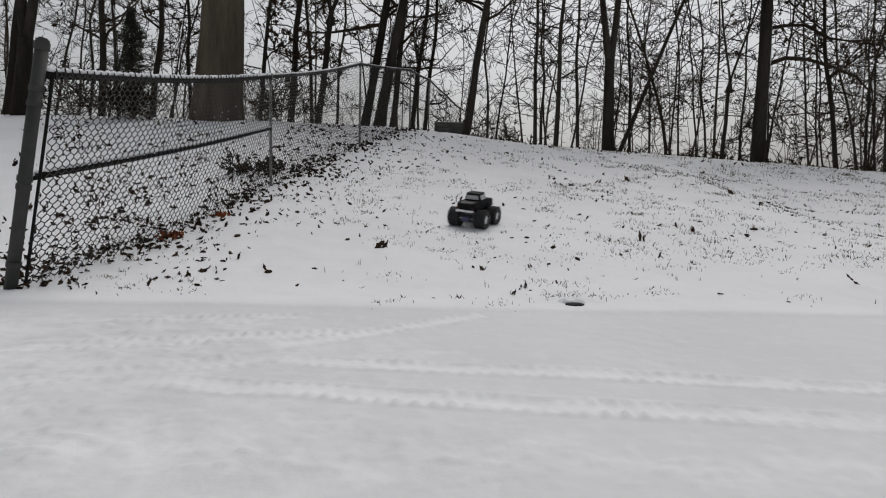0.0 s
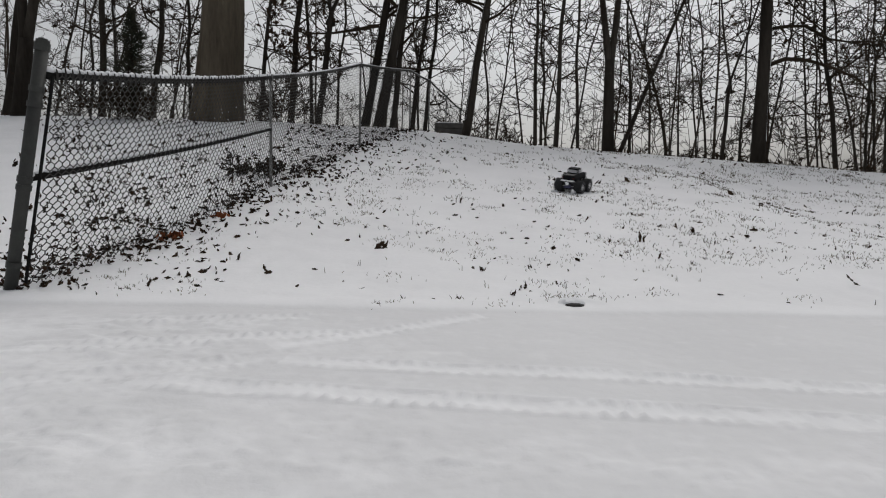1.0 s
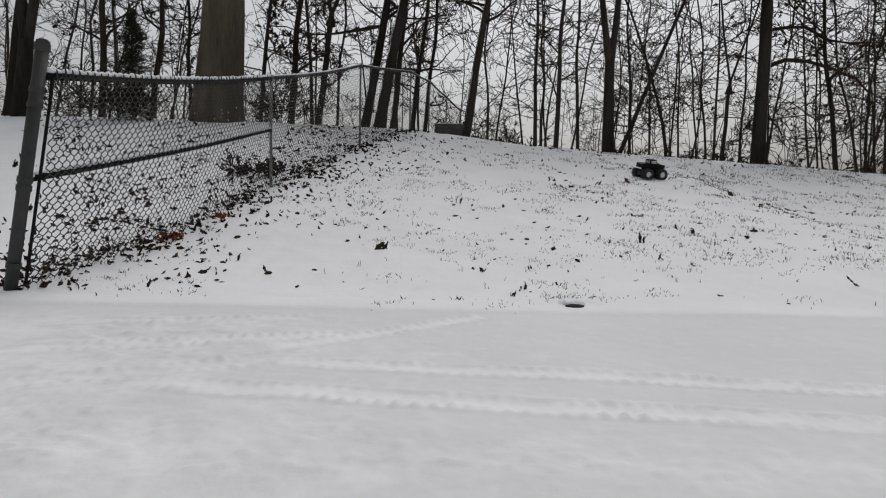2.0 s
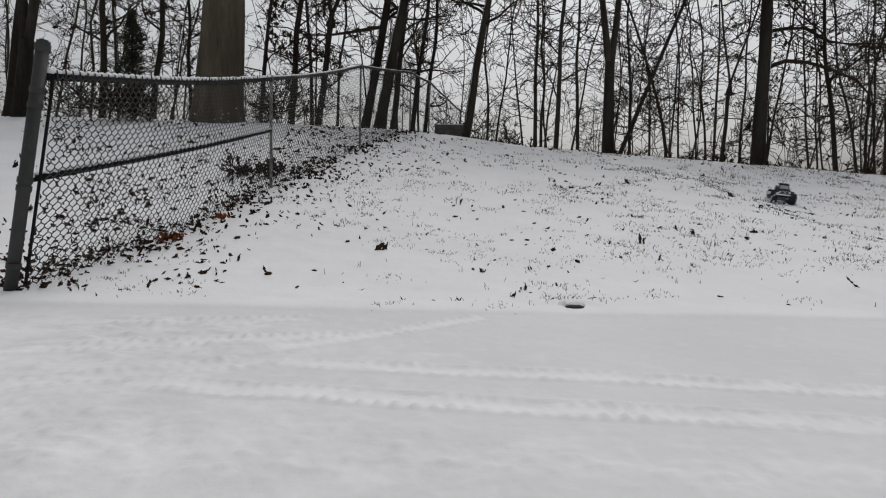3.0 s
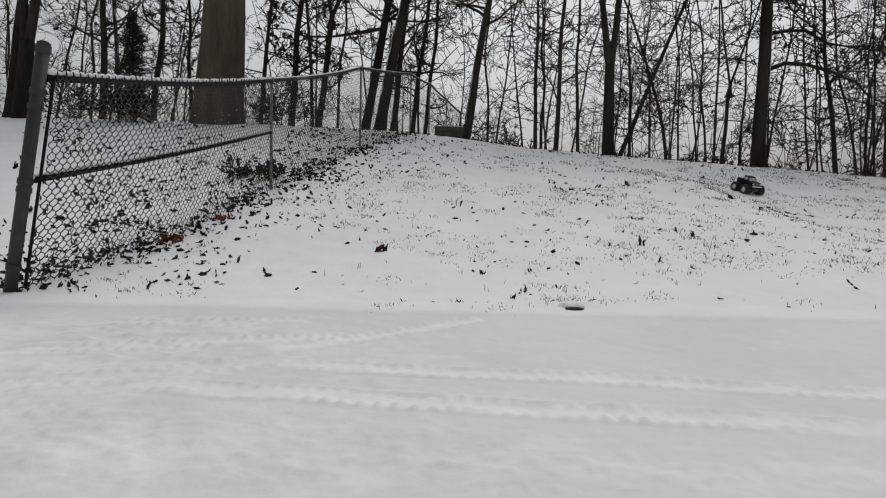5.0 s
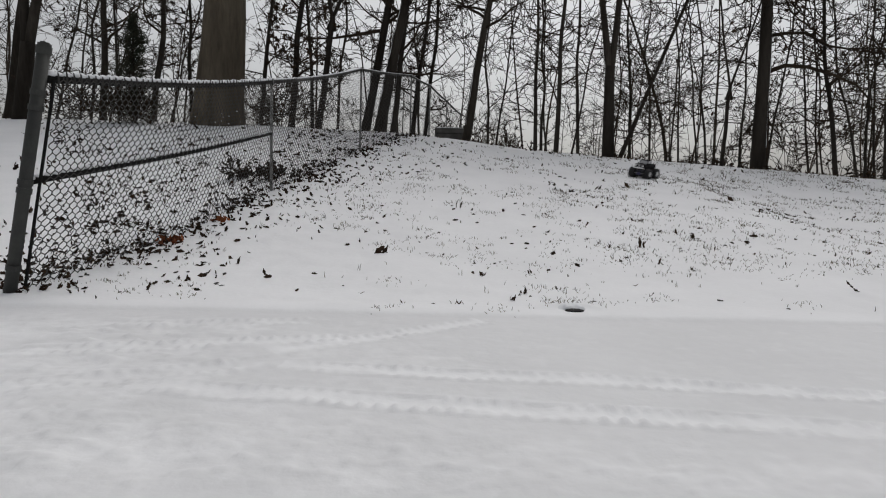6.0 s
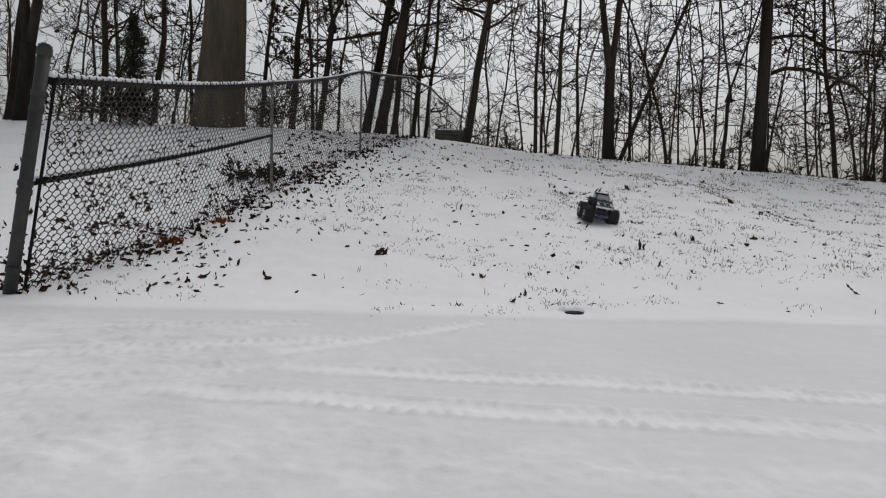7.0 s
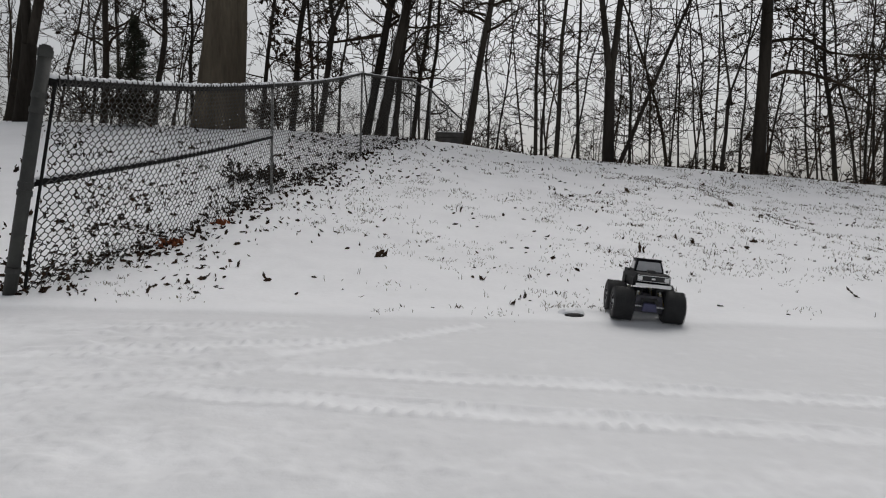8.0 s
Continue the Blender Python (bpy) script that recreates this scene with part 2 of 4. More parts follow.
def build_ground():
    xs = spaced([(-2500, 600), (-100, 18), (-28, 2), (-12, 0.35), (-5, 0.09), (-2.7, 0.02), (-1.4, 0.010), (1.7, 0.02), (2.9, 0.09), (6, 0.3), (12, 2), (28, 18), (100, 600), (2500, 1)])
    ys = spaced([(-2500, 600), (-100, 20), (-20, 3), (-2, 0.4), (0.7, 0.05), (1.1, 0.011), (2.3, 0.015), (3.4, 0.05), (6, 0.08), (14.5, 0.4), (24, 3), (60, 20), (200, 600), (2600, 1)])
    verts = [(x, y, ground_height(x, y)) for y in ys for x in xs]
    w = len(xs)
    faces = [(j * w + i, j * w + i + 1, (j + 1) * w + i + 1, (j + 1) * w + i) for j in range(len(ys) - 1) for i in range(w - 1)]
    ob = piece("ground", verts, faces, SNOW, smooth=True)
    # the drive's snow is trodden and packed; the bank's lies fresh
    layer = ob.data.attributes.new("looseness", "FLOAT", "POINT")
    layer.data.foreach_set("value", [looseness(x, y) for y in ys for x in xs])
    tagged(ob, "snow-covered drive and grassy bank with tyre tracks", "snowy ground", kind="structure")


build_ground()


# ---- chain-link fence ----
def build_fence():
    fence = thing("chain_link_fence", Matrix(), "weathered galvanised chain-link fence with snow on its rail", "fence")
    feet = [Vector(p) for p in ((-2.335, 3.36, 0), (-1.93, 7.08, 0), (-1.40, 10.5, 0), (-0.72, 13.0, 0), (-0.37, 14.2, 0), (0.01, 15.5, 0), (0.40, 17.0, 0))]
    for p in feet:
        p.z = ground_height(p.x, p.y) - 0.03
    tops = [Vector((-2.095, 3.38, 1.135))] + [f + Vector((0.01, 0, 1.22)) for f in feet[1:]]
    for top, z in zip(tops[2:], (2.54, 2.90, 2.91, 2.76, 2.62)):
        top.z = z
    # the stout leaning end post with its cap and bands
    foot, head = feet[0] + Vector((0, 0, -0.05)), Vector((-2.093, 3.36, 1.285))
    axis = (head - foot).normalized()
    post = part("end_post", rod(bmesh.new(), foot, head, 0.033, 16), GALVANISED, fence, "stout leaning galvanised end post", True)
    cap = bmesh.new()
    for a, b, r in ((-0.03, 0.012, 0.038), (0.012, 0.026, 0.033), (0.026, 0.034, 0.022)):
        rod(cap, head + axis * a, head + axis * b, r, 16)
    part("post_cap", cap, GALVANISED, post, "domed post cap")
    for h in (0.20, 0.62, 0.665, 1.06, 1.14):
        part("band", rod(bmesh.new(), foot + axis * h, foot + axis * (h + 0.03), 0.038, 16), GALVANISED, post)
    bar = [foot + axis * (0.10 + 1.13 * i / 6) + Vector((0.055, 0.035, 0)) for i in range(7)]
    v, f = [], []
    tube(v, f, bar, [0.009] * 7, 6)
    piece("tension_bar", v, f, DARK_BACKLIT_STEEL, post, "dark tension bar")
    for a, b in zip(feet[1:], tops[1:]):
        part("line_post", rod(bmesh.new(), a, b + Vector((0, 0, 0.02)), 0.016, 10), PALE_STEEL, fence, "pale zinc line post", True)
        loop = bmesh.new()
        rod(loop, b + Vector((0, 0, -0.03)), b + Vector((0, 0, 0.035)), 0.026, 10)
        part("rail_loop", loop, PALE_STEEL, fence)
    for i, (a, b) in enumerate(zip(tops, tops[1:])):
        n = 14
        run = [a.lerp(b, k / n) - Vector((0, 0, 0.035 * math.sin(math.pi * k / n) * (1 if i < 2 else 0.4))) for k in range(n + 1)]
        v, f = [], []
        tube(v, f, run, [0.021] * (n + 1), 8)
        # the nearest section is darker steel: its backlit side is painted in
        rail = piece("top_rail", v, f, DARK_BACKLIT_STEEL if i == 0 else GALVANISED, fence, "", True)
        # snow on the rail, parted into beads by the wire's twisted ends
        cells = int((feet[i + 1] - feet[i]).length / 0.068)
        m = cells * (8 if i < 2 else 4)
        bead, thin = ((0.016, 0.002), (0.009, 0.004), (0.004, 0.005))[min(i, 2)]
        ridge, width = [], []
        for k in range(m + 1):
            t = k / m
            j = t * n
            p = run[int(j)].lerp(run[min(int(j) + 1, n)], j - int(j))
            swellup = abs(math.sin(math.pi * cells * t)) ** 0.6 * (1 + 0.45 * noise.noise((cells * t * 0.9, i * 7.0, 0)))
            width.append(max(0.003, thin + bead * swellup))
            ridge.append(p + Vector((0, 0, 0.019 + 0.4 * bead * swellup)))
        v, f = [], []
        tube(v, f, ridge, width, 7)
        piece("rail_snow", v, f, SNOW_CAP, rail, "beads of snow between the wire ends", True)
    brace_a, brace_b = foot + axis * 0.68, feet[1] + Vector((0, 0, 0.66))
    v, f = [], []
    run = [brace_a.lerp(brace_b, k / 12) - Vector((0, 0, 0.02 * math.sin(math.pi * k / 12))) for k in range(13)]
    tube(v, f, run, [0.019] * 13, 8)
    brace = piece("brace_rail", v, f, DARK_BACKLIT_STEEL, fence, "dark brace rail", True)
    v, f = [], []
    beads = 54
    ridge = [brace_a.lerp(brace_b, k / (beads * 6)) + Vector((0.004, -0.002, 0.024 - 0.02 * math.sin(math.pi * k / (beads * 6)))) for k in range(beads * 6 + 1)]
    tube(v, f, ridge, [max(0.002, 0.002 + 0.015 * abs(math.sin(math.pi * k / 6)) * (0.9 + 0.9 * noise.noise((k * 0.14, 3, 9)))) for k in range(beads * 6 + 1)], 6)
    piece("rail_snow", v, f, SNOW_CAP, brace, "ridge of snow")
    # woven wire, panel by panel
    cell = 0.034
    for i in range(len(feet) - 1):
        a, b, ta, tb = feet[i], feet[i + 1], tops[i], tops[i + 1]
        if i == 0:
            a = a + Vector((0.05, 0.05, 0))
            ta = ta + Vector((0.02, 0.04, 0))
        size = cell if i < 3 else 0.05
        v, f, sv, sf = [], [], [], []
        count = int((b - a).length / size)
        rise = 34 if i < 3 else 24

        def spot(s, t):
            lo, hi = a.lerp(b, s), ta.lerp(tb, s)
            lo = Vector((lo.x, lo.y, ground_height(lo.x, lo.y) + 0.0))
            p = lo.lerp(hi, t)
            sag = 0.035 * math.sin(math.pi * s) * t * (1 if i < 2 else 0.4)
            bulge = 0.018 * noise.noise((s * 6, t * 3, i * 5.0))
            return p + Vector((bulge + 0.020, 0, -sag))

        wire = (0.0036 if i == 0 else 0.0031) if i < 3 else 0.003
        for c in range(count):
            pts = []
            for k in range(rise + 2):
                s = min((c + (k + c) % 2) / count, 1.0)
                # each crossing is hooked round its neighbour, so the wire runs upright there
                for h in (-0.22, 0.22) if i < 2 else (0,):
                    pts.append(spot(s, max(0.0, 1.01 * (k + h) / (rise + 1))))
                if i < 2 and (k + c) % 2 and k < rise * 0.8 and random.random() < 0.2:
                    o = len(sv)
                    r = random.uniform(0.004, 0.008)
                    p = pts[-1] + Vector((0, 0, 0.004))
                    sv.extend(p + Vector(d) * r for d in ((1, 0, 0), (0, 1, 0), (-1, 0, 0), (0, -1, 0), (0, 0, 1.1), (0, 0, -0.5)))
                    sf.extend((o + q, o + (q + 1) % 4, o + 4) for q in range(4))
                    sf.extend((o + (q + 1) % 4, o + q, o + 5) for q in range(4))
            tube(v, f, pts, [wire * (1 - 0.25 * c / count)] * len(pts), 3, False)
            if c % 2 == 0 and i < 3:
                # a twisted end stands up over the rail
                p = spot(c / count, 0.97)
                up = random.uniform(0.060, 0.085) if i == 0 else 0.06
                lean = Vector((random.uniform(-0.012, 0.004), random.uniform(-0.008, 0.012), up))
                tube(v, f, [p, p + lean * 0.6 + Vector((0.004, 0, 0)), p + lean], [wire * 2.0, wire * 1.9, wire * 1.1], 4, True)
        mesh = tagged(piece("chain_link_mesh", v, f, WIRE, fence, "woven diamond wire mesh"), kind="stuff")
        if sv:
            tagged(piece("mesh_snow", sv, sf, SNOW_CAP, mesh, "snow caught on the wire knots"), kind="stuff")


build_fence()


def leaf_outline(length, width, rng):
    """A lobed, curled dead leaf as a fan of small faces, about its stalk."""
    pts = []
    n = 5
    for side in (1, -1):
        run = range(n + 1) if side == 1 else range(n, -1, -1)
        for i in run:
            t = i / n
            w = width * math.sin(math.pi * min(0.97, t * 0.9 + 0.06)) * (1.0 if i % 2 else 0.62)
            pts.append((side * w, t * length))
    curl, roll = rng.uniform(0.4, 1.6) / length, rng.uniform(0.1, 1.1)
    return [Vector((x, y, curl * (y - length / 2) ** 2 * 0.8 + roll * abs(x) * 0.9)) for x, y in pts]


def add_leaf(v, f, place, size, rng, tip=0.5, stand=False):
    """One dead leaf of some thickness, tossed or stood up at a place."""
    pts = leaf_outline(size, size * (rng.uniform(0.12, 0.2) if stand else rng.uniform(0.2, 0.32)), rng)
    if stand:
        turn = Euler((rng.uniform(0.8, 2.2), rng.uniform(-0.8, 0.8), rng.uniform(-1.5, 1.5))).to_matrix()
    else:
        turn = Euler((rng.uniform(-tip, tip) * 2.2, rng.uniform(-tip, tip) * 2.0, rng.uniform(0, 6.28))).to_matrix()
    o, n = len(v), len(pts)
    up = turn @ Vector((0, 0, 0.0012))
    mid = Vector((0, size / 2, 0))
    low = min((turn @ (p - mid)).z for p in pts)
    lift = place + Vector((0, 0, -low * 0.75))
    for p in pts:
        v.append(lift + turn @ (p - mid))
    for p in pts:
        v.append(lift + turn @ (p - mid) + up)
    half = n // 2
    for i in range(half - 1):
        a, b, c, d = i, i + 1, n - 2 - i, n - 1 - i
        f.append((o + a, o + b, o + c, o + d))
        f.append((o + n + d, o + n + c, o + n + b, o + n + a))
    for i in range(n):
        j = (i + 1) % n
        f.append((o + j, o + i, o + n + i, o + n + j))


# ---- trees ----
def wander(start, way, length, r0, r1, steps, bend, seed, droop=0.0):
    """A crooked run of points with radii."""
    pts, rad = [start.copy()], [r0]
    d = way.normalized()
    for i in range(1, steps + 1):
        t = i / steps
        d = (d + Vector((noise.noise((seed, t * 3, 0)), noise.noise((seed, t * 3, 9)), noise.noise((seed, t * 3, 17)) * 0.6 - droop)) * bend).normalized()
        pts.append(pts[-1] + d * length / steps)
        rad.append(r0 + (r1 - r0) * t)
    return pts, rad


def branch(rng, v, f, start, way, length, r, level, droop=0.0):
    pts, rad = wander(start, way, length, r, max(0.0066, r * 0.38), 6, 0.85, rng.uniform(0, 99), droop)
    tube(v, f, pts, rad, 5 if r > 0.03 else 3, False)
    if level <= 0:
        return
    for k in range(rng.randint(3, 5)):
        t = rng.uniform(0.25, 1.0)
        i = min(int(t * (len(pts) - 1)), len(pts) - 2)
        p = pts[i].lerp(pts[i + 1], t * (len(pts) - 1) - i)
        d = (pts[i + 1] - pts[i]).normalized()
        side = Vector((rng.gauss(0, 1), rng.gauss(0, 1), rng.gauss(0.15, 0.6))).normalized()
        branch(rng, v, f, p, d * 0.7 + side * 0.85, length * rng.uniform(0.35, 0.65), max(0.0092, rad[i] * rng.uniform(0.5, 0.75)), level - 1, droop)


def bare_tree(x, y, r, lean, seed, fork=0.0, spread=0.2, limbs=0, snow=True, mat=None, tall=None, label="", roots=0.0, sprays=None, leaves=0):
    rng = random.Random(seed * 7 + 1)
    base = Vector((x, y, ground_height(x, y) - 0.12))
    tall = tall or (5.5 + 22 * r + rng.uniform(0, 1.5))
    stout = "stout" if r > 0.12 else ("slender" if r < 0.05 else "medium")
    tree = thing("bare_tree", Matrix.Translation(base), label or (stout + (" forked" if fork else "") + " bare winter tree with dark bark in snow"), "tree", "bare trees of the wood")
    v, f = [], []
    way = Vector((lean, rng.uniform(-0.04, 0.04), 1))
    sides = 14 if r > 0.15 else (9 if r > 0.05 else 6)
    stems = []
    steps = 16
    straight = 0.02 if r > 0.1 else (0.06 if r > 0.045 else 0.11)

    def stem(start, d, length, r0, r1, n, flare):
        pts, rad = [start.copy()], [r0 * (1 + flare)]
        unit = d.copy()
        s = rng.uniform(0, 99)
        for i in range(1, n + 1):
            t = i / n
            sway = Vector((noise.noise((s, t * 5, 0)), noise.noise((s, t * 5, 9)), 0)) * straight * length * 0.22
            pts.append(start + unit * length * t + sway * min(1, t * 3))
            rad.append((r0 + (r1 - r0) * t) * (1 + flare * math.exp(-t * length / 0.35)) * (1 + 0.06 * noise.noise((s, t * 14, 3))))
        stems.append((pts, rad))
        v, f = [], []
        tube(v, f, pts, rad, sides, True)
        piece("stem" if len(stems) > 1 else "trunk", v, f, mat or BARK, tree, "", True)

    if fork:
        stem(Vector((0, 0, 0)), way, fork + 0.12, r, r * 0.80, 8, 0.12)
        joint = stems[0][0][-1]
        for turn in (-1, 1):
            d = Vector((lean + turn * spread, rng.uniform(-0.1, 0.1), 1))
            stem(joint - d.normalized() * 0.32 + Vector((turn * r * 0.22, 0, 0)), d, tall - fork, r * 0.60, r * 0.16, steps, 0.0)
    else:
        stem(Vector((0, 0, 0)), way, tall, r, r * 0.3, steps, 0.10 + roots)
    v, f = [], []
    total = sprays if sprays is not None else int(11 + 85 * min(r, 0.16))
    for pts, rad in stems[1:] if fork else stems:
        n = len(pts) - 1
        for k in range(total if not fork else total * 2 // 3):
            t = rng.uniform(0.16, 1.0) if r < 0.09 else rng.uniform(0.3, 1.0)
            i = min(int(t * n), n - 1)
            p = pts[i].lerp(pts[i + 1], t * n - i)
            turn = rng.uniform(0, 2 * math.pi)
            d = Vector((math.cos(turn), math.sin(turn), rng.uniform(0.1, 0.9)))
            branch(rng, v, f, p, d, rng.uniform(0.6, 1.7) * (0.75 + 0.5 * t) + 3.0 * r * (1.2 - t), min(0.05, max(0.015, rad[i] * rng.uniform(0.3, 0.58))), 2 if r > 0.035 else 1)
    piece("crown", v, f, TWIG, tree, "bare twiggy branches")
    twigs = v
    pts, rad = stems[0]
    for k in range(limbs):
        i = 3 + k
        turn = (1 if k % 3 else -1)
        v, f = [], []
        branch(rng, v, f, pts[i], Vector((turn, rng.uniform(-0.2, 0.2), rng.uniform(0.02, 0.25))), rng.uniform(2.0, 2.8), max(0.02, rad[i] * 0.28), 3, 0.12)
        piece("limb", v, f, TWIG, tree, "long crooked side limb")
    if leaves:
        # dead leaves that still hang on the lower twigs
        lv, lf = [], []
        low = [p for p in twigs if 0.6 < p.z < 5.2]
        for k in range(leaves):
            add_leaf(lv, lf, rng.choice(low), rng.uniform(0.07, 0.14), rng, 1.2, rng.random() < 0.5)
        tagged(piece("foliage", lv, lf, DEAD_LEAF, tree, "dead brown leaves still hanging"), kind="stuff")
    if snow and 0.06 < r < 0.3 and not fork:
        # a line of blown snow stuck to the upper side of the leaning trunk
        pts, rad = stems[0]
        line = [p + Vector((-math.copysign(1, lean) * q * 0.80, -q * 0.62, 0)) for p, q in zip(pts[1:9], rad[1:9])]
        v, f = [], []
        fine = []
        for a, b in zip(line, line[1:]):
            fine += [a.lerp(b, j / 6) for j in range(6)]
        tube(v, f, fine, [max(0.001, r * (-0.03 + 0.26 * noise.noise((seed * 3.1, j * 0.33, 0)))) for j in range(len(fine))], 5)
        piece("trunk_snow", v, f, SNOW_CAP, tree, "blown snow stuck to the bark")
    return tree


bare_tree(-9.59, 14.00, 0.090, 0.125, 1)
bare_tree(-8.62, 13.00, 0.165, 0.150, 2, fork=1.5, spread=.13)
bare_tree(-8.04, 15.00, 0.084, 0.066, 3, leaves=130)
bare_tree(-8.62, 17.00, 0.061, -0.008, 4)
bare_tree(-7.09, 15.50, 0.081, 0.082, 5, leaves=120)
bare_tree(-6.36, 16.00, 0.051, 0.002, 6, leaves=130)
bare_tree(-7.77, 14.00, 0.034, 0.112, 7)
bare_tree(-9.84, 16.00, 0.039, 0.241, 8, leaves=130)
bare_tree(-10.31, 18.00, 0.036, 0.069, 9)
bare_tree(-7.44, 17.00, 0.034, 0.247, 10, leaves=130)
bare_tree(-4.37, 15.00, 0.054, 0.120, 11, limbs=3, leaves=420)
bare_tree(-3.64, 15.00, 0.084, 0.084, 12, leaves=260)
bare_tree(-3.51, 17.00, 0.055, -0.040, 13, leaves=380)
bare_tree(-2.91, 14.50, 0.076, 0.136, 14, fork=2.6, spread=.3, leaves=160)
bare_tree(-2.88, 17.00, 0.041, 0.046, 15, leaves=130)
bare_tree(-1.86, 14.50, 0.111, 0.177, 16)
bare_tree(-1.51, 14.20, 0.126, 0.188, 17)
bare_tree(-1.23, 14.60, 0.076, 0.093, 18)
bare_tree(-0.87, 16.00, 0.064, 0.104, 19)
bare_tree(-0.59, 17.00, 0.061, 0.088, 20, leaves=130)
bare_tree(-0.72, 18.00, 0.036, -0.040, 21)
bare_tree(0.42, 14.00, 0.096, 0.159, 22)
bare_tree(0.99, 15.00, 0.030, -0.016, 23)
bare_tree(1.22, 16.00, 0.026, 0.120, 24)
bare_tree(2.12, 15.00, 0.048, -0.016, 25)
bare_tree(2.40, 16.00, 0.039, -0.017, 26)
bare_tree(2.72, 17.00, 0.027, -0.045, 27)
bare_tree(2.47, 14.30, 0.057, 0.016, 28)
bare_tree(3.22, 15.50, 0.044, -0.038, 29)
bare_tree(2.91, 15.00, 0.024, 0.182, 30)
bare_tree(3.57, 14.00, 0.130, -0.028, 31, fork=2.0, spread=.13)
bare_tree(4.00, 15.00, 0.054, 0.372, 32)
bare_tree(4.65, 16.00, 0.039, -0.058, 33)
bare_tree(5.47, 17.00, 0.034, -0.053, 34)
bare_tree(5.25, 15.00, 0.024, 0.067, 35)
bare_tree(5.86, 16.00, 0.026, -0.069, 36)
bare_tree(5.92, 15.00, 0.024, -0.086, 37)
bare_tree(6.58, 16.00, 0.032, -0.103, 38)
bare_tree(6.27, 14.50, 0.047, 0.041, 39, fork=1.9, spread=.25)
bare_tree(6.92, 15.00, 0.030, 0.001, 40, leaves=130)
great = bare_tree(6.86, 14.00, 0.152, -0.009, 41)


def side_limb(tree, points, r, seed):
    """A long bowed limb with twigs of its own, through places in the world."""
    rng = random.Random(seed)
    base = tree.matrix_world.translation
    path = [Vector(p) - base for p in points]
    v, f = [], []
    n = len(path) - 1
    tube(v, f, path, [r * (1 - 0.65 * i / n) for i in range(n + 1)], 7, True)
    for k in range(14):
        i = rng.randrange(1, n)
        p = path[i].lerp(path[i + 1], rng.random())
        d = Vector((rng.uniform(0.1, 1), rng.gauss(0, 0.4), rng.gauss(0.2, 0.7)))
        branch(rng, v, f, p, d, rng.uniform(0.4, 1.0), 0.011, 1)
    piece("limb", v, f, TWIG, tree, "long bowed side limb", True)


side_limb(great, ((6.86, 14.0, 3.30), (7.26, 13.9, 3.45), (7.74, 13.9, 3.43), (8.33, 13.9, 3.27), (8.81, 13.9, 3.08), (9.10, 13.9, 2.80)), 0.052, 1)
side_limb(great, ((6.86, 14.0, 4.08), (7.28, 13.9, 4.13), (7.63, 13.9, 4.14), (8.17, 13.9, 3.88), (8.57, 13.9, 3.83), (8.93, 13.9, 3.85)), 0.042, 2)
bare_tree(7.51, 15.00, 0.030, 0.106, 42)
bare_tree(9.17, 16.00, 0.032, -0.102, 43, leaves=50)
bare_tree(8.79, 15.00, 0.024, -0.100, 44, leaves=50)
bare_tree(10.18, 17.00, 0.027, -0.125, 45, leaves=50)
bare_tree(8.92, 14.50, 0.056, -0.127, 46, limbs=3, leaves=220)
bare_tree(9.76, 15.00, 0.034, -0.228, 47)
bare_tree(9.56, 14.50, 0.038, -0.009, 48, fork=2.0, spread=.12)
bare_tree(10.49, 15.50, 0.035, -0.105, 49)
bare_tree(10.02, 14.50, 0.046, -0.040, 50)

# the great oak behind the fence
bare_tree(-4.68, 13.15, 0.50, 0.068, 900, mat=OAK_BARK, tall=9, label="massive old oak trunk with grey-brown furrowed bark", roots=0.03, sprays=14)


# a small cedar and dark brush beneath the oak
def cedar(x, y, tall, wide, seed):
    rng = random.Random(seed)
    base = Vector((x, y, ground_height(x, y) - 0.05))
    tree = thing("cedar_tree", Matrix.Translation(base), "small dark evergreen cedar with an open crown", "tree")
    v, f = [], []
    tube(v, f, [Vector((0.02 * math.sin(i), 0, tall * i / 8)) for i in range(9)], [0.05 - 0.005 * i for i in range(9)], 7)
    piece("trunk", v, f, BARK, tree, "", True)
    v, f = [], []
    for k in range(520):
        t = rng.uniform(0.03, 1.0)
        reach = wide * (1 - t) ** 0.8 * rng.uniform(0.35, 1.0) * (0.75 + 0.35 * math.sin(t * 19)) + 0.05
        turn = rng.uniform(0, 6.283)
        d = Vector((math.cos(turn), math.sin(turn), rng.uniform(0.1, 0.55)))
        pts, rad = wander(Vector((0, 0, t * tall)), d, reach, 0.006, 0.002, 4, 0.2, rng.uniform(0, 99))
        tube(v, f, pts, rad, 3, False)
        for q in range(15):
            p = pts[rng.randint(1, 4)].lerp(pts[rng.randint(2, 4)], rng.random())
            w = Vector((rng.gauss(0, 1), rng.gauss(0, 1), rng.gauss(0.3, 0.8))).normalized()
            tube(v, f, [p, p + w * rng.uniform(0.03, 0.085)], [0.0065, 0.002], 3, False)
    piece("foliage", v, f, CEDAR, tree, "sparse dark green needles")


cedar(-6.3, 13.0, 2.15, 0.92, 31)


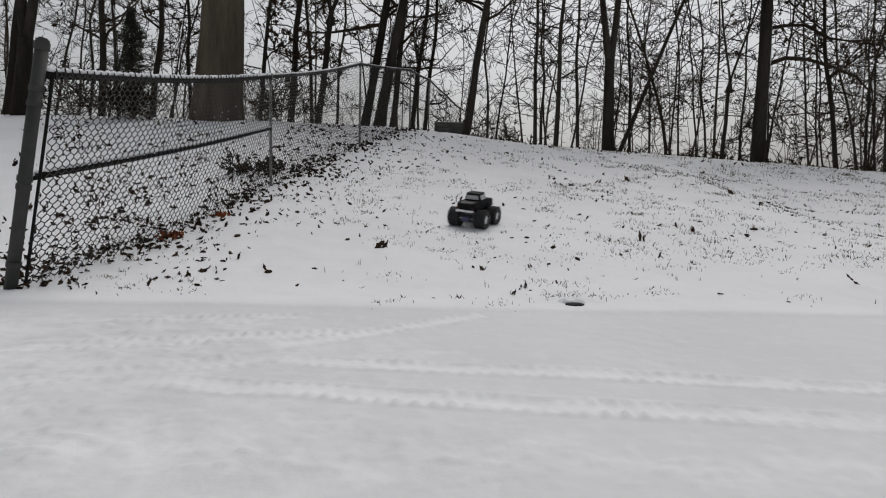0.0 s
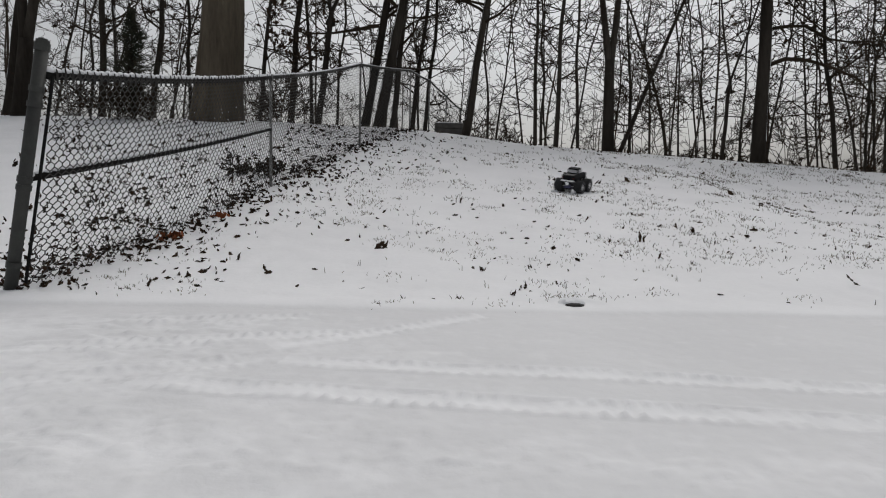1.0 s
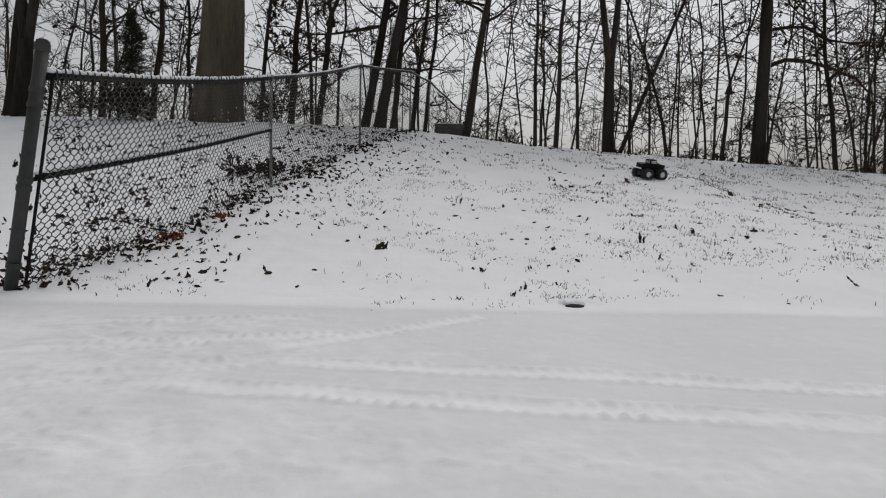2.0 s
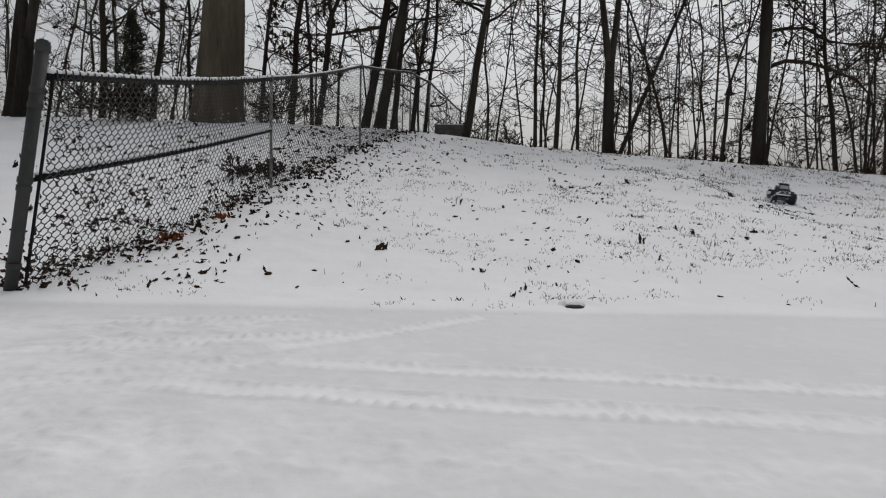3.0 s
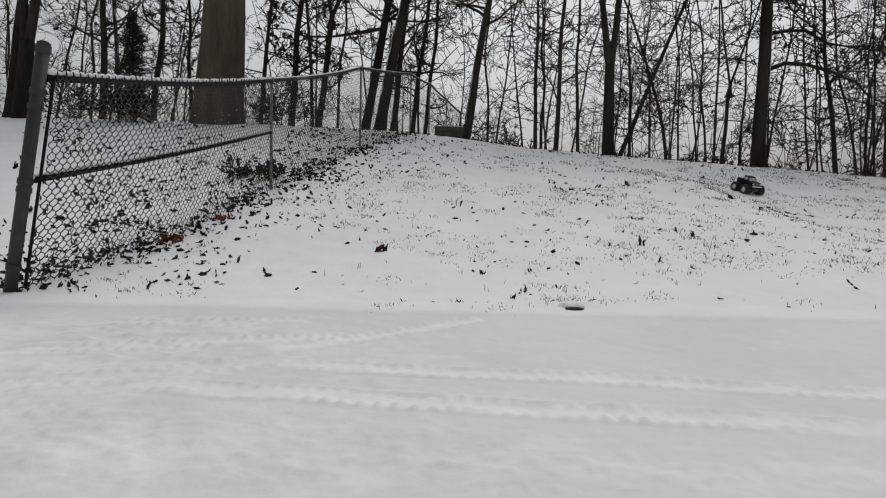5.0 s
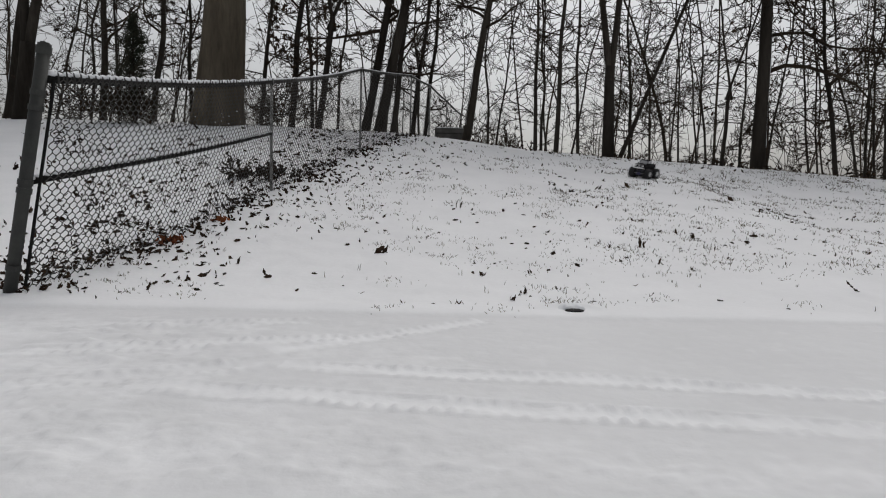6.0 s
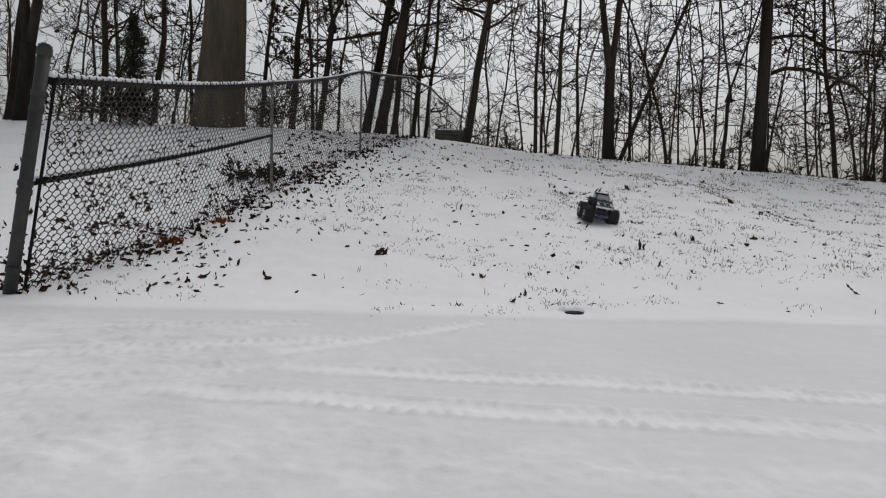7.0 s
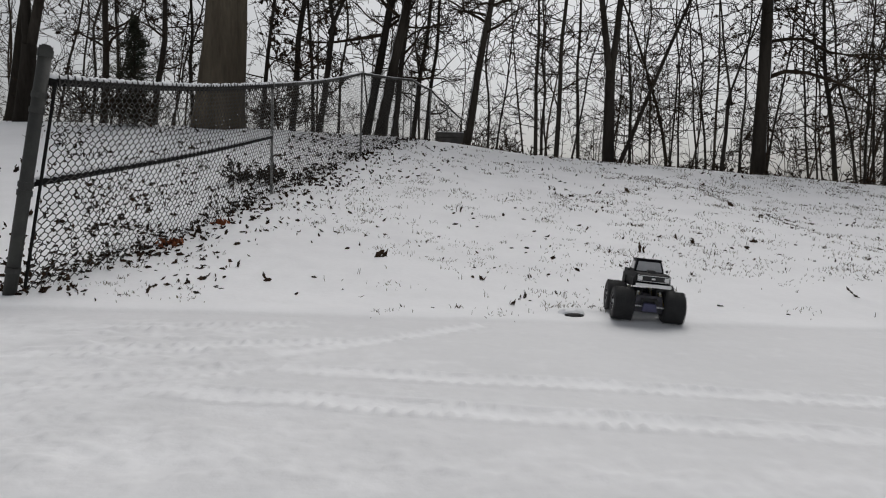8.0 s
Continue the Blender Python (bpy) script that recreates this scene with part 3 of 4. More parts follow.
def shrub(x, y, tall, wide, count, seed, leaves, label):
    """A low tangle of stems with dead leaves still on."""
    rng = random.Random(seed)
    base = Vector((x, y, ground_height(x, y) - 0.03))
    bush = thing("shrub", Matrix.Translation(base), label, "shrub", "brush at the wood's edge")
    v, f, lv, lf = [], [], [], []
    for k in range(count):
        d = Vector((rng.gauss(0, 0.55), rng.gauss(0, 0.35), 1))
        start = Vector((rng.gauss(0, wide * 0.35), rng.gauss(0, 0.15), 0))
        branch(rng, v, f, start, d, tall * rng.uniform(0.5, 1.0), rng.uniform(0.005, 0.011), 2)
    for k in range(leaves):
        p = v[rng.randrange(len(v))]
        add_leaf(lv, lf, p, rng.uniform(0.05, 0.11), rng, 1.0)
    tagged(piece("brushwood", v, f, TWIG, bush, "thin bare stems"), kind="stuff")
    if leaves:
        tagged(piece("foliage", lv, lf, DEAD_LEAF, bush, "clinging dead brown leaves"), kind="stuff")


shrub(-6.05, 12.6, 0.95, 0.6, 17, 41, 130, "dark brushy undergrowth with dead leaves below the cedar")
shrub(-3.45, 13.4, 1.0, 0.5, 16, 42, 170, "brown leafy shrub beside the oak trunk")
shrub(-2.36, 7.8, 0.24, 0.7, 18, 43, 110, "low dark dead weeds behind the fence")
shrub(9.0, 15.0, 2.5, 0.9, 6, 44, 130, "tall shrub holding russet dead leaves")
shrub(8.0, 15.3, 2.4, 0.9, 5, 45, 80, "tall shrub holding russet dead leaves")
shrub(7.2, 16.0, 1.8, 0.9, 5, 46, 15, "twiggy bare shrub at the wood's edge")
shrub(5.2, 15.2, 2.3, 1.0, 7, 47, 15, "twiggy bare shrub at the wood's edge")
shrub(4.4, 16.0, 2.2, 0.9, 7, 48, 12, "twiggy bare shrub at the wood's edge")
shrub(1.7, 15.5, 0.7, 1.0, 18, 49, 20, "low snowy brush behind the crest")
shrub(0.4, 16.5, 1.3, 0.6, 14, 50, 40, "twiggy bare shrub at the wood's edge")
shrub(-8.2, 14.2, 1.2, 0.9, 16, 51, 90, "brush with dead leaves under the trees")
shrub(10.5, 15.5, 1.7, 0.9, 5, 52, 25, "brush with dead leaves under the trees")
shrub(6.1, 14.6, 0.4, 0.8, 8, 53, 20, "low brush with dead leaves at the crest")


for i in range(11):
    sx = 3.6 + 0.62 * i
    shrub(sx, 13.25 + 0.12 * math.sin(i * 2.3), 0.12 + 0.10 * (i * 7 % 5) / 4, 0.5, 3, 70 + i, 5, "low dead weeds along the crest of the bank")


# ---- the far wood: thin stems and twigs behind the first rows ----
def far_wood():
    rng = random.Random(77)
    v, f = [], []
    for k in range(120):
        y = 16.5 + 34 * rng.random() ** 1.4
        x = rng.uniform(-1.0, 1.0) * (y * 0.82 + 3)
        base = Vector((x, y, ground_height(x, y) - 0.1))
        r = rng.choice((0.018, 0.025, 0.03, 0.04, 0.055)) * rng.uniform(0.8, 1.2)
        tall = rng.uniform(4, 7) + 30 * r
        pts, rad = wander(base, Vector((rng.gauss(0.03, 0.07), rng.gauss(0, 0.05), 1)), tall, r, r * 0.25, 10, 0.17, rng.uniform(0, 99))
        tube(v, f, pts, rad, 5, False)
        for q in range(rng.randint(8, 13)):
            t = rng.uniform(0.24, 0.97)
            i = int(t * 10)
            d = Vector((rng.gauss(0, 1), rng.gauss(0, 0.6), rng.uniform(0.1, 1.0)))
            branch(rng, v, f, pts[i].lerp(pts[min(i + 1, 10)], t * 10 - i), d, rng.uniform(0.6, 1.7), max(0.007, r * 0.3), 2)
    tagged(piece("far_wood", v, f, FAR_TWIG), "distant tangle of thin bare winter trees", "wood", kind="stuff")


far_wood()


# a weathered timber box at the far end of the fence
def timber_box():
    m = Matrix.Translation((0.10, 14.6, ground_height(0.10, 14.6) - 0.02))
    ob = thing("timber_box", m, "weathered grey timber box dusted with snow", "box")
    for i in range(3):
        part("plank", box(bmesh.new(), 0, -0.22, 0.07 + 0.125 * i, 0.62, 0.03, 0.115, 0.006), TIMBER, ob)
        part("plank", box(bmesh.new(), 0, 0.22, 0.07 + 0.125 * i, 0.62, 0.03, 0.115, 0.006), TIMBER, ob)
        for s in (-1, 1):
            part("plank", box(bmesh.new(), s * 0.325, 0, 0.07 + 0.125 * i, 0.03, 0.46, 0.115, 0.006), TIMBER, ob)
    part("lid_snow", box(bmesh.new(), 0, 0, 0.385, 0.60, 0.44, 0.014, 0.005), SNOW_CAP, ob, "snow lying on the box")


timber_box()


# ---- leaves and grass on the snow ----
def single_leaf(x, y, size, seed, label, upright=0.5):
    """One curled leaf, or from 0.8 on a small stand of leaves on one stalk."""
    rng = random.Random(seed)
    place = Vector((x, y, ground_height(x, y) - 0.004))
    if upright < 0.8:
        v, f = [], []
        add_leaf(v, f, Vector(), size * 0.9, rng, upright)
        ob = piece("dead_leaf", v, f, DEAD_LEAF)
        ob.location = place
    else:
        ob = thing("leaf_cluster", Matrix.Translation(place), label, "leaf")
        for k in range(rng.choice((2, 3, 3, 4))):
            v, f = [], []
            tall = size * (rng.uniform(0.6, 1.15) if upright > 1 else rng.uniform(0.4, 0.95))
            add_leaf(v, f, Vector((rng.gauss(0, size * 0.24), rng.gauss(0, size * 0.12), 0)), tall, rng, 0.9, k < (3 if upright > 1 else 1))
            piece("leaf", v, f, DEAD_LEAF, ob)
    tagged(ob, label, "leaf", "dead leaves on the snow")


CURLED = "curled dark brown dead leaf lying on snow"
UPRIGHT = "withered dark leaf cluster standing up from snow"
FENCE_LEAVES = (
    (-2.07, 3.54, 0.044, 1.3), (-1.58, 4.08, 0.058, 0.9), (-1.66, 4.32, 0.054, 1.3), (-1.64, 4.52, 0.065, 1.0), (-1.37, 4.16, 0.074, 0.8), (-1.37, 4.44, 0.048, 0.6),
    (-1.82, 4.72, 0.076, 0.5), (-1.67, 5.26, 0.132, 0.3), (-1.53, 5.28, 0.066, 0.3), (-1.68, 3.78, 0.047, 0.6), (-1.92, 4.00, 0.050, 0.3), (-2.13, 3.76, 0.034, 0.5),
    (-1.93, 4.58, 0.049, 0.5), (-1.57, 7.72, 0.097, 0.8), (-1.22, 6.08, 0.043, 0.5), (-1.07, 6.16, 0.044, 0.5), (-0.89, 5.38, 0.048, 0.6), (-1.43, 5.84, 0.052, 0.5),
    (-1.01, 1.54, 0.007, 0.4),
)
FOOT_LEAVES = (
    (-0.46, 4.58, 0.106, 0.9), (0.26, 4.04, 0.043, 1.2), (0.39, 3.42, 0.043, 1.3), (0.47, 3.62, 0.065, 1.4), (0.44, 3.54, 0.038, 1.3), (0.57, 4.14, 0.055, 0.9),
    (0.08, 3.30, 0.038, 1.2), (-0.05, 3.30, 0.032, 0.5), (-0.20, 3.32, 0.030, 1.2), (1.20, 3.88, 0.052, 0.4), (1.55, 3.48, 0.047, 0.4), (1.56, 4.50, 0.064, 1.2),
    (1.62, 5.08, 0.091, 1.4), (1.29, 4.56, 0.053, 0.5), (1.33, 5.02, 0.049, 0.6), (1.20, 5.32, 0.038, 0.5), (1.28, 4.14, 0.030, 0.6), (0.81, 4.04, 0.032, 0.7),
    (1.71, 4.22, 0.023, 1.0), (2.60, 4.82, 0.034, 1.0), (3.49, 5.22, 0.051, 0.5), (3.09, 4.52, 0.052, 0.5),
)
# those at x 3.82, 4.48 and 5.00 stand in for skid-bared earth
MID_LEAVES = (
    (0.12, 6.54, 0.117, 1.4), (0.31, 7.24, 0.052, 0.5), (1.02, 6.42, 0.069, 0.8), (1.37, 5.98, 0.107, 0.6), (2.04, 8.44, 0.090, 1.2), (1.63, 8.06, 0.072, 1.0),
    (1.81, 7.78, 0.083, 0.6), (1.95, 5.72, 0.061, 0.4), (2.18, 5.50, 0.098, 0.9), (2.81, 5.68, 0.076, 0.9), (2.16, 5.06, 0.050, 0.8), (3.82, 8.48, 0.182, 0.5),
    (4.48, 9.14, 0.196, 0.4), (5.00, 8.78, 0.118, 0.4), (2.10, 5.72, 0.066, 0.6), (1.96, 6.30, 0.084, 0.6), (1.59, 5.60, 0.055, 0.5), (2.45, 6.02, 0.048, 0.8),
    (4.37, 7.48, 0.053, 0.6), (4.47, 7.10, 0.082, 0.6),
)
TOP_LEAVES = (
    (0.52, 8.10, 0.058, 0.5), (0.30, 9.76, 0.131, 0.6), (-0.64, 9.06, 0.073, 0.6), (-0.38, 10.74, 0.125, 0.6), (-0.51, 8.62, 0.085, 0.5), (3.14, 11.72, 0.157, 0.6),
    (2.33, 9.32, 0.067, 1.0), (4.58, 11.26, 0.181, 0.7), (2.53, 8.86, 0.119, 0.7), (3.92, 10.70, 0.076, 0.7), (-1.41, 10.04, 0.117, 0.6), (-1.14, 8.22, 0.073, 0.4),
    (-1.14, 9.72, 0.078, 0.5), (2.43, 11.00, 0.088, 0.5), (5.70, 12.54, 0.112, 0.6), (1.61, 10.54, 0.075, 0.6),
)
for i, (x, y, s, up) in enumerate(FENCE_LEAVES + FOOT_LEAVES + MID_LEAVES + TOP_LEAVES):
    single_leaf(x, y, min(s, 0.115), 300 + i, UPRIGHT if up > 0.8 else CURLED, up)


def fence_line(y):
    """The fence's x at y."""
    stops = ((3.36, -2.3), (7.08, -1.93), (10.5, -1.40), (13.0, -0.72))
    for (a, xa), (b, xb) in zip(stops, stops[1:]):
        if y <= b:
            return xa + (xb - xa) * (y - a) / (b - a)
    return -0.7


def leaf_litter():
    rng = random.Random(11)
    v, f = [], []
    for k in range(3700):
        y = 3.35 + 9.6 * rng.random() ** 1.25
        spread = rng.random()
        if spread < 0.40:
            x = fence_line(y) + rng.gauss(0.02, 0.17)
        elif spread < 0.82:
            x = fence_line(y) - abs(rng.gauss(0, 1.0))
        else:
            x = fence_line(y) + abs(rng.gauss(0, 0.75))
        if noise.noise((x * 1.3, y * 1.3, 8)) < rng.uniform(-0.5, 0.35):
            continue
        add_leaf(v, f, Vector((x, y, ground_height(x, y) - 0.003)), rng.uniform(0.03, 0.075) * min(1.0, 0.45 + 0.08 * y), rng, 0.9)
    for k in range(2100):
        x, y = rng.uniform(-7.5, -2.0), rng.uniform(3.6, 12.5)
        if x > fence_line(y):
            continue
        if noise.noise((x * 0.8, y * 0.8, 2)) > rng.uniform(-0.35, 0.5):
            add_leaf(v, f, Vector((x, y, ground_height(x, y))), rng.uniform(0.04, 0.10), rng, 0.9, rng.random() < 0.3)
    for k in range(950):
        y = 3.3 + 9.6 * rng.random()
        x = rng.uniform(-1.6, 0.45 * y + 2.0)
        if noise.noise((x * 0.9, y * 0.9, 20)) - max(0, 0.5 - 0.4 * (y - 3.3)) > rng.uniform(-0.15, 0.6):
            add_leaf(v, f, Vector((x, y, ground_height(x, y) - 0.004)), rng.uniform(0.022, 0.045) + 0.018 * min(1, (y - 3.3) / 4), rng, 0.9, rng.random() < 0.22)
    for k in range(420):
        x = rng.uniform(-10, 11)
        y = 13.0 + rng.gauss(0, 0.3)
        if noise.noise((x * 1.1, y, 40)) > rng.uniform(-0.5, 0.3):
            add_leaf(v, f, Vector((x, y, ground_height(x, y))), rng.uniform(0.05, 0.10), rng, 1.0, rng.random() < 0.5)
    tagged(piece("leaf_litter", v, f, DEAD_LEAF), "dark dead leaves drifted along the fence", "leaves", kind="stuff")
    v, f = [], []
    for k in range(26):
        x, y = -2.08 + rng.gauss(0, 0.05), 4.78 + rng.gauss(0, 0.06)
        add_leaf(v, f, Vector((x, y, ground_height(x, y))), rng.uniform(0.05, 0.08), rng, 0.6)
    for k in range(9):
        x, y = -1.92 + rng.gauss(0, 0.08), 5.5 + rng.gauss(0, 0.12)
        add_leaf(v, f, Vector((x, y, ground_height(x, y))), rng.uniform(0.05, 0.08), rng, 0.8)
    tagged(piece("russet_leaves", v, f, RUSSET_LEAF), "small heap of rust-red leaves by the fence", "leaves", kind="stuff")


leaf_litter()


TUFTS = (
    (0.68, 3.42), (0.78, 3.48), (0.86, 3.42), (0.63, 3.44), (0.61, 3.70), (0.79, 3.72), (0.58, 4.10), (1.31, 4.60), (1.40, 4.70),
    (1.36, 5.06), (2.15, 5.10), (1.54, 7.38), (1.02, 6.94), (1.01, 6.30), (1.11, 6.56), (2.52, 8.76), (1.77, 8.16), (-0.29, 3.84),
    (0.42, 6.38), (-0.80, 5.46), (-0.28, 3.18), (-1.72, 3.44), (4.74, 8.24), (3.45, 8.00), (4.61, 9.18), (4.25, 7.62), (4.53, 7.30),
    (4.59, 11.16), (2.86, 5.76), (0.30, 6.72), (0.09, 6.78), (1.31, 7.20), (1.22, 5.92), (0.65, 4.34), (0.31, 3.18), (1.41, 7.04),
    (1.90, 7.78), (1.89, 6.32), (2.11, 5.82), (1.22, 3.52), (2.02, 3.46), (3.36, 10.16), (-0.76, 6.32), (-1.38, 3.38),
)


def grass():
    rng = random.Random(5)
    v, f = [], []

    bits, faces = [], []

    def tuft(x, y, blades, wide, tall, loose=0.30):
        # a few withered scraps of leaf lie among the blades
        for q in range(rng.choice((0, 0, 1, 1, 2)) if blades > 5 else 0):
            p = Vector((x + rng.gauss(0, wide), y + rng.gauss(0, wide), 0))
            p.z = ground_height(p.x, p.y) - 0.003
            add_leaf(bits, faces, p, rng.uniform(0.014, 0.030) * (0.6 + 0.1 * y), rng, 0.9, rng.random() < 0.4)
        for q in range(blades):
            p = Vector((x + rng.gauss(0, wide), y + rng.gauss(0, wide), 0))
            p.z = ground_height(p.x, p.y) - 0.006
            h = tall * rng.uniform(0.35, 1.0)
            d = Vector((rng.gauss(0, loose), rng.gauss(0, loose), 1)).normalized()
            bow = Vector((rng.gauss(0, 0.16), rng.gauss(0, 0.16), -0.05)) * h
            r = rng.uniform(0.0011, 0.0021) * (0.75 + 0.11 * y)
            tube(v, f, [p, p + d * h * 0.55, p + d * h + bow], [r, r * 0.9, r * 0.4], 3, False)

    for x, y in TUFTS:
        tuft(x, y, int(rng.randint(12, 24) * (0.5 + 0.12 * y)), 0.016 + 0.008 * y, rng.uniform(0.022, 0.04) * (0.6 + 0.12 * y), 0.6)
        tuft(x + rng.gauss(0, 0.06), y + rng.gauss(0, 0.06), 8, 0.05 + 0.012 * y, 0.03 * (0.8 + 0.06 * y))
    # loose sprays of blades, in drifts that thicken up the bank
    for k in range(5600):
        y = 3.15 + 10.4 * rng.random() ** 1.05
        x = rng.uniform(-0.5 * y - 0.5, 0.72 * y + 1.0)
        if x < fence_line(y) - 2.0:
            continue
        density = noise.noise((x * 0.7, y * 0.7, 31)) + 0.6 * noise.noise((x * 2.4, y * 2.4, 3)) + 0.05 * max(0, x) - max(0.0, 0.5 - 0.35 * (y - 3.2)) + 0.10
        if density < rng.uniform(-0.05, 0.75):
            continue
        tuft(x, y, rng.randint(2, 11), rng.uniform(0.01, 0.05) + 0.003 * y, rng.uniform(0.014, 0.036) * (0.6 + 0.12 * y), 0.5)
    # single tall stalks
    for k in range(110):
        y = 3.2 + 7.0 * rng.random()
        x = rng.uniform(-0.4 * y, 0.7 * y)
        if x > fence_line(y) - 0.4:
            tuft(x, y, rng.randint(1, 3), 0.008, rng.uniform(0.035, 0.06), 0.15)
    tagged(piece("dry_grass", v, f, GRASS), "dry grass blades poking through the snow", "grass", kind="stuff")
    tagged(piece("leaf_scraps", bits, faces, DEAD_LEAF), "withered scraps of leaf among the grass", "leaves", kind="stuff")


grass()


# a snow-capped hollow at the edge of the drive; a near-black lump makes its shade
def capped_hollow():
    x, y = 0.68, 3.24
    m = Matrix.Translation((x, y, ground_height(x, y - 0.10) - 0.003))
    ob = thing("drain_stone", m, "low snow mound over a hollow, its shade made by a near-black lump", "stone")
    bm = bmesh.new()
    bmesh.ops.create_icosphere(bm, subdivisions=3, radius=1)
    for q in bm.verts:
        n = 1 + 0.18 * noise.noise(q.co * 2.1)
        q.co = Vector((q.co.x * 0.048 * n, q.co.y * 0.036 * n - 0.044, q.co.z * 0.010 * n + 0.005))
    part("stone", bm, HOLLOW, ob, "near-black lump standing in for the hollow's shade", True)
    bm = bmesh.new()
    bmesh.ops.create_icosphere(bm, subdivisions=4, radius=1)
    for q in bm.verts:
        n = 1 + 0.20 * noise.noise(q.co * 1.6 + Vector((5, 0, 0))) + 0.16 * noise.noise(q.co * 4.5)
        q.co = Vector((q.co.x * 0.072 * n, q.co.y * 0.070 * n + 0.034, q.co.z * 0.034 * n - 0.006))
    part("snow_cap", bm, SNOW_CAP, ob, "lumpy cap of snow", True)


capped_hollow()


# ---- the toy monster truck; it points along +y, its wheels stand on z = 0 ----
SIZE = 0.82
WHEEL_R, TYRE_W, TRACK, BASE = 0.098, 0.124, 0.296, 0.285


def tyre_mesh():
    """A fat tyre about the x axis, with chevron lugs."""
    bm = bmesh.new()
    seg = 40
    prof = [(-0.44, 0.50), (-0.50, 0.60), (-0.50, 0.84), (-0.44, 0.94), (-0.2, 0.965), (0.2, 0.965), (0.44, 0.94), (0.50, 0.84), (0.50, 0.60), (0.44, 0.50)]
    rings = []
    for k in range(seg):
        a = 2 * math.pi * k / seg
        rings.append([bm.verts.new((px * TYRE_W, math.cos(a) * pr * WHEEL_R, math.sin(a) * pr * WHEEL_R)) for px, pr in prof])
    for k in range(seg):
        a, b = rings[k], rings[(k + 1) % seg]
        for i in range(len(prof) - 1):
            bm.faces.new((a[i], a[i + 1], b[i + 1], b[i]))
        bm.faces.new((a[-1], a[0], b[0], b[-1]))
    return bm


def tread_lugs(wheel):
    """Slanted lugs round the tyre, in two staggered rows."""
    for k in range(20):
        for side in (-1, 1):
            a = 2 * math.pi * (k + (0.5 if side > 0 else 0)) / 20
            m = Matrix.Rotation(a, 4, "X") @ Matrix.Translation((side * 0.029, 0, WHEEL_R * 0.962)) @ Matrix.Rotation(side * 0.5, 4, "Z")
            bm = bmesh.new()
            bmesh.ops.create_cube(bm, size=1, matrix=m @ Matrix.Diagonal((0.062, 0.012, 0.010, 1)))
            part("lug", bm, RUBBER, wheel)


def rim_mesh(side):
    """A dished white rim with five slots, on the outer face."""
    bm = bmesh.new()
    for a, b, r1, r2 in ((0.20, 0.47, 0.046, 0.050), (0.34, 0.36, 0.044, 0.044)):
        m = Matrix.Rotation(math.pi / 2, 4, "Y")
        bmesh.ops.create_cone(bm, cap_ends=a > 0.3, segments=24, radius1=r1 * 1.05, radius2=r2 * 1.05, depth=(b - a) * TYRE_W,
                              matrix=Matrix.Translation((side * (a + b) / 2 * TYRE_W, 0, 0)) @ m)
    for k in range(5):
        ang = 2 * math.pi * k / 5
        m = Matrix.Rotation(ang, 4, "X") @ Matrix.Translation((side * 0.38 * TYRE_W, 0, 0.026))
        bmesh.ops.create_cube(bm, size=1, matrix=m @ Matrix.Diagonal((0.010, 0.014, 0.036, 1)))
    return bm


def body_shell(bm):
    """Lower body of a square pickup: bonnet, doors and bed sides, lofted from cross-sections."""
    # y, half width, bottom, shoulder, top
    cuts = [(-0.235, 0.104, 0.140, 0.195, 0.212), (-0.228, 0.110, 0.135, 0.200, 0.218), (-0.060, 0.112, 0.132, 0.204, 0.220), (0.050, 0.112, 0.132, 0.205, 0.222),
            (0.120, 0.112, 0.142, 0.204, 0.224), (0.215, 0.111, 0.152, 0.200, 0.219), (0.232, 0.106, 0.158, 0.194, 0.212)]
    rings = []
    for y, w, lo, sh, hi in cuts:
        rings.append([bm.verts.new(p) for p in ((-w * 0.94, y, lo), (-w, y, lo + 0.02), (-w, y, sh), (-w * 0.92, y, hi), (w * 0.92, y, hi), (w, y, sh), (w, y, lo + 0.02), (w * 0.94, y, lo))])
    for a, b in zip(rings, rings[1:]):
        for i in range(8):
            j = (i + 1) % 8
            bm.faces.new((a[i], a[j], b[j], b[i]))
    bm.faces.new(rings[0][::-1])
    bm.faces.new(rings[-1])
    return bm


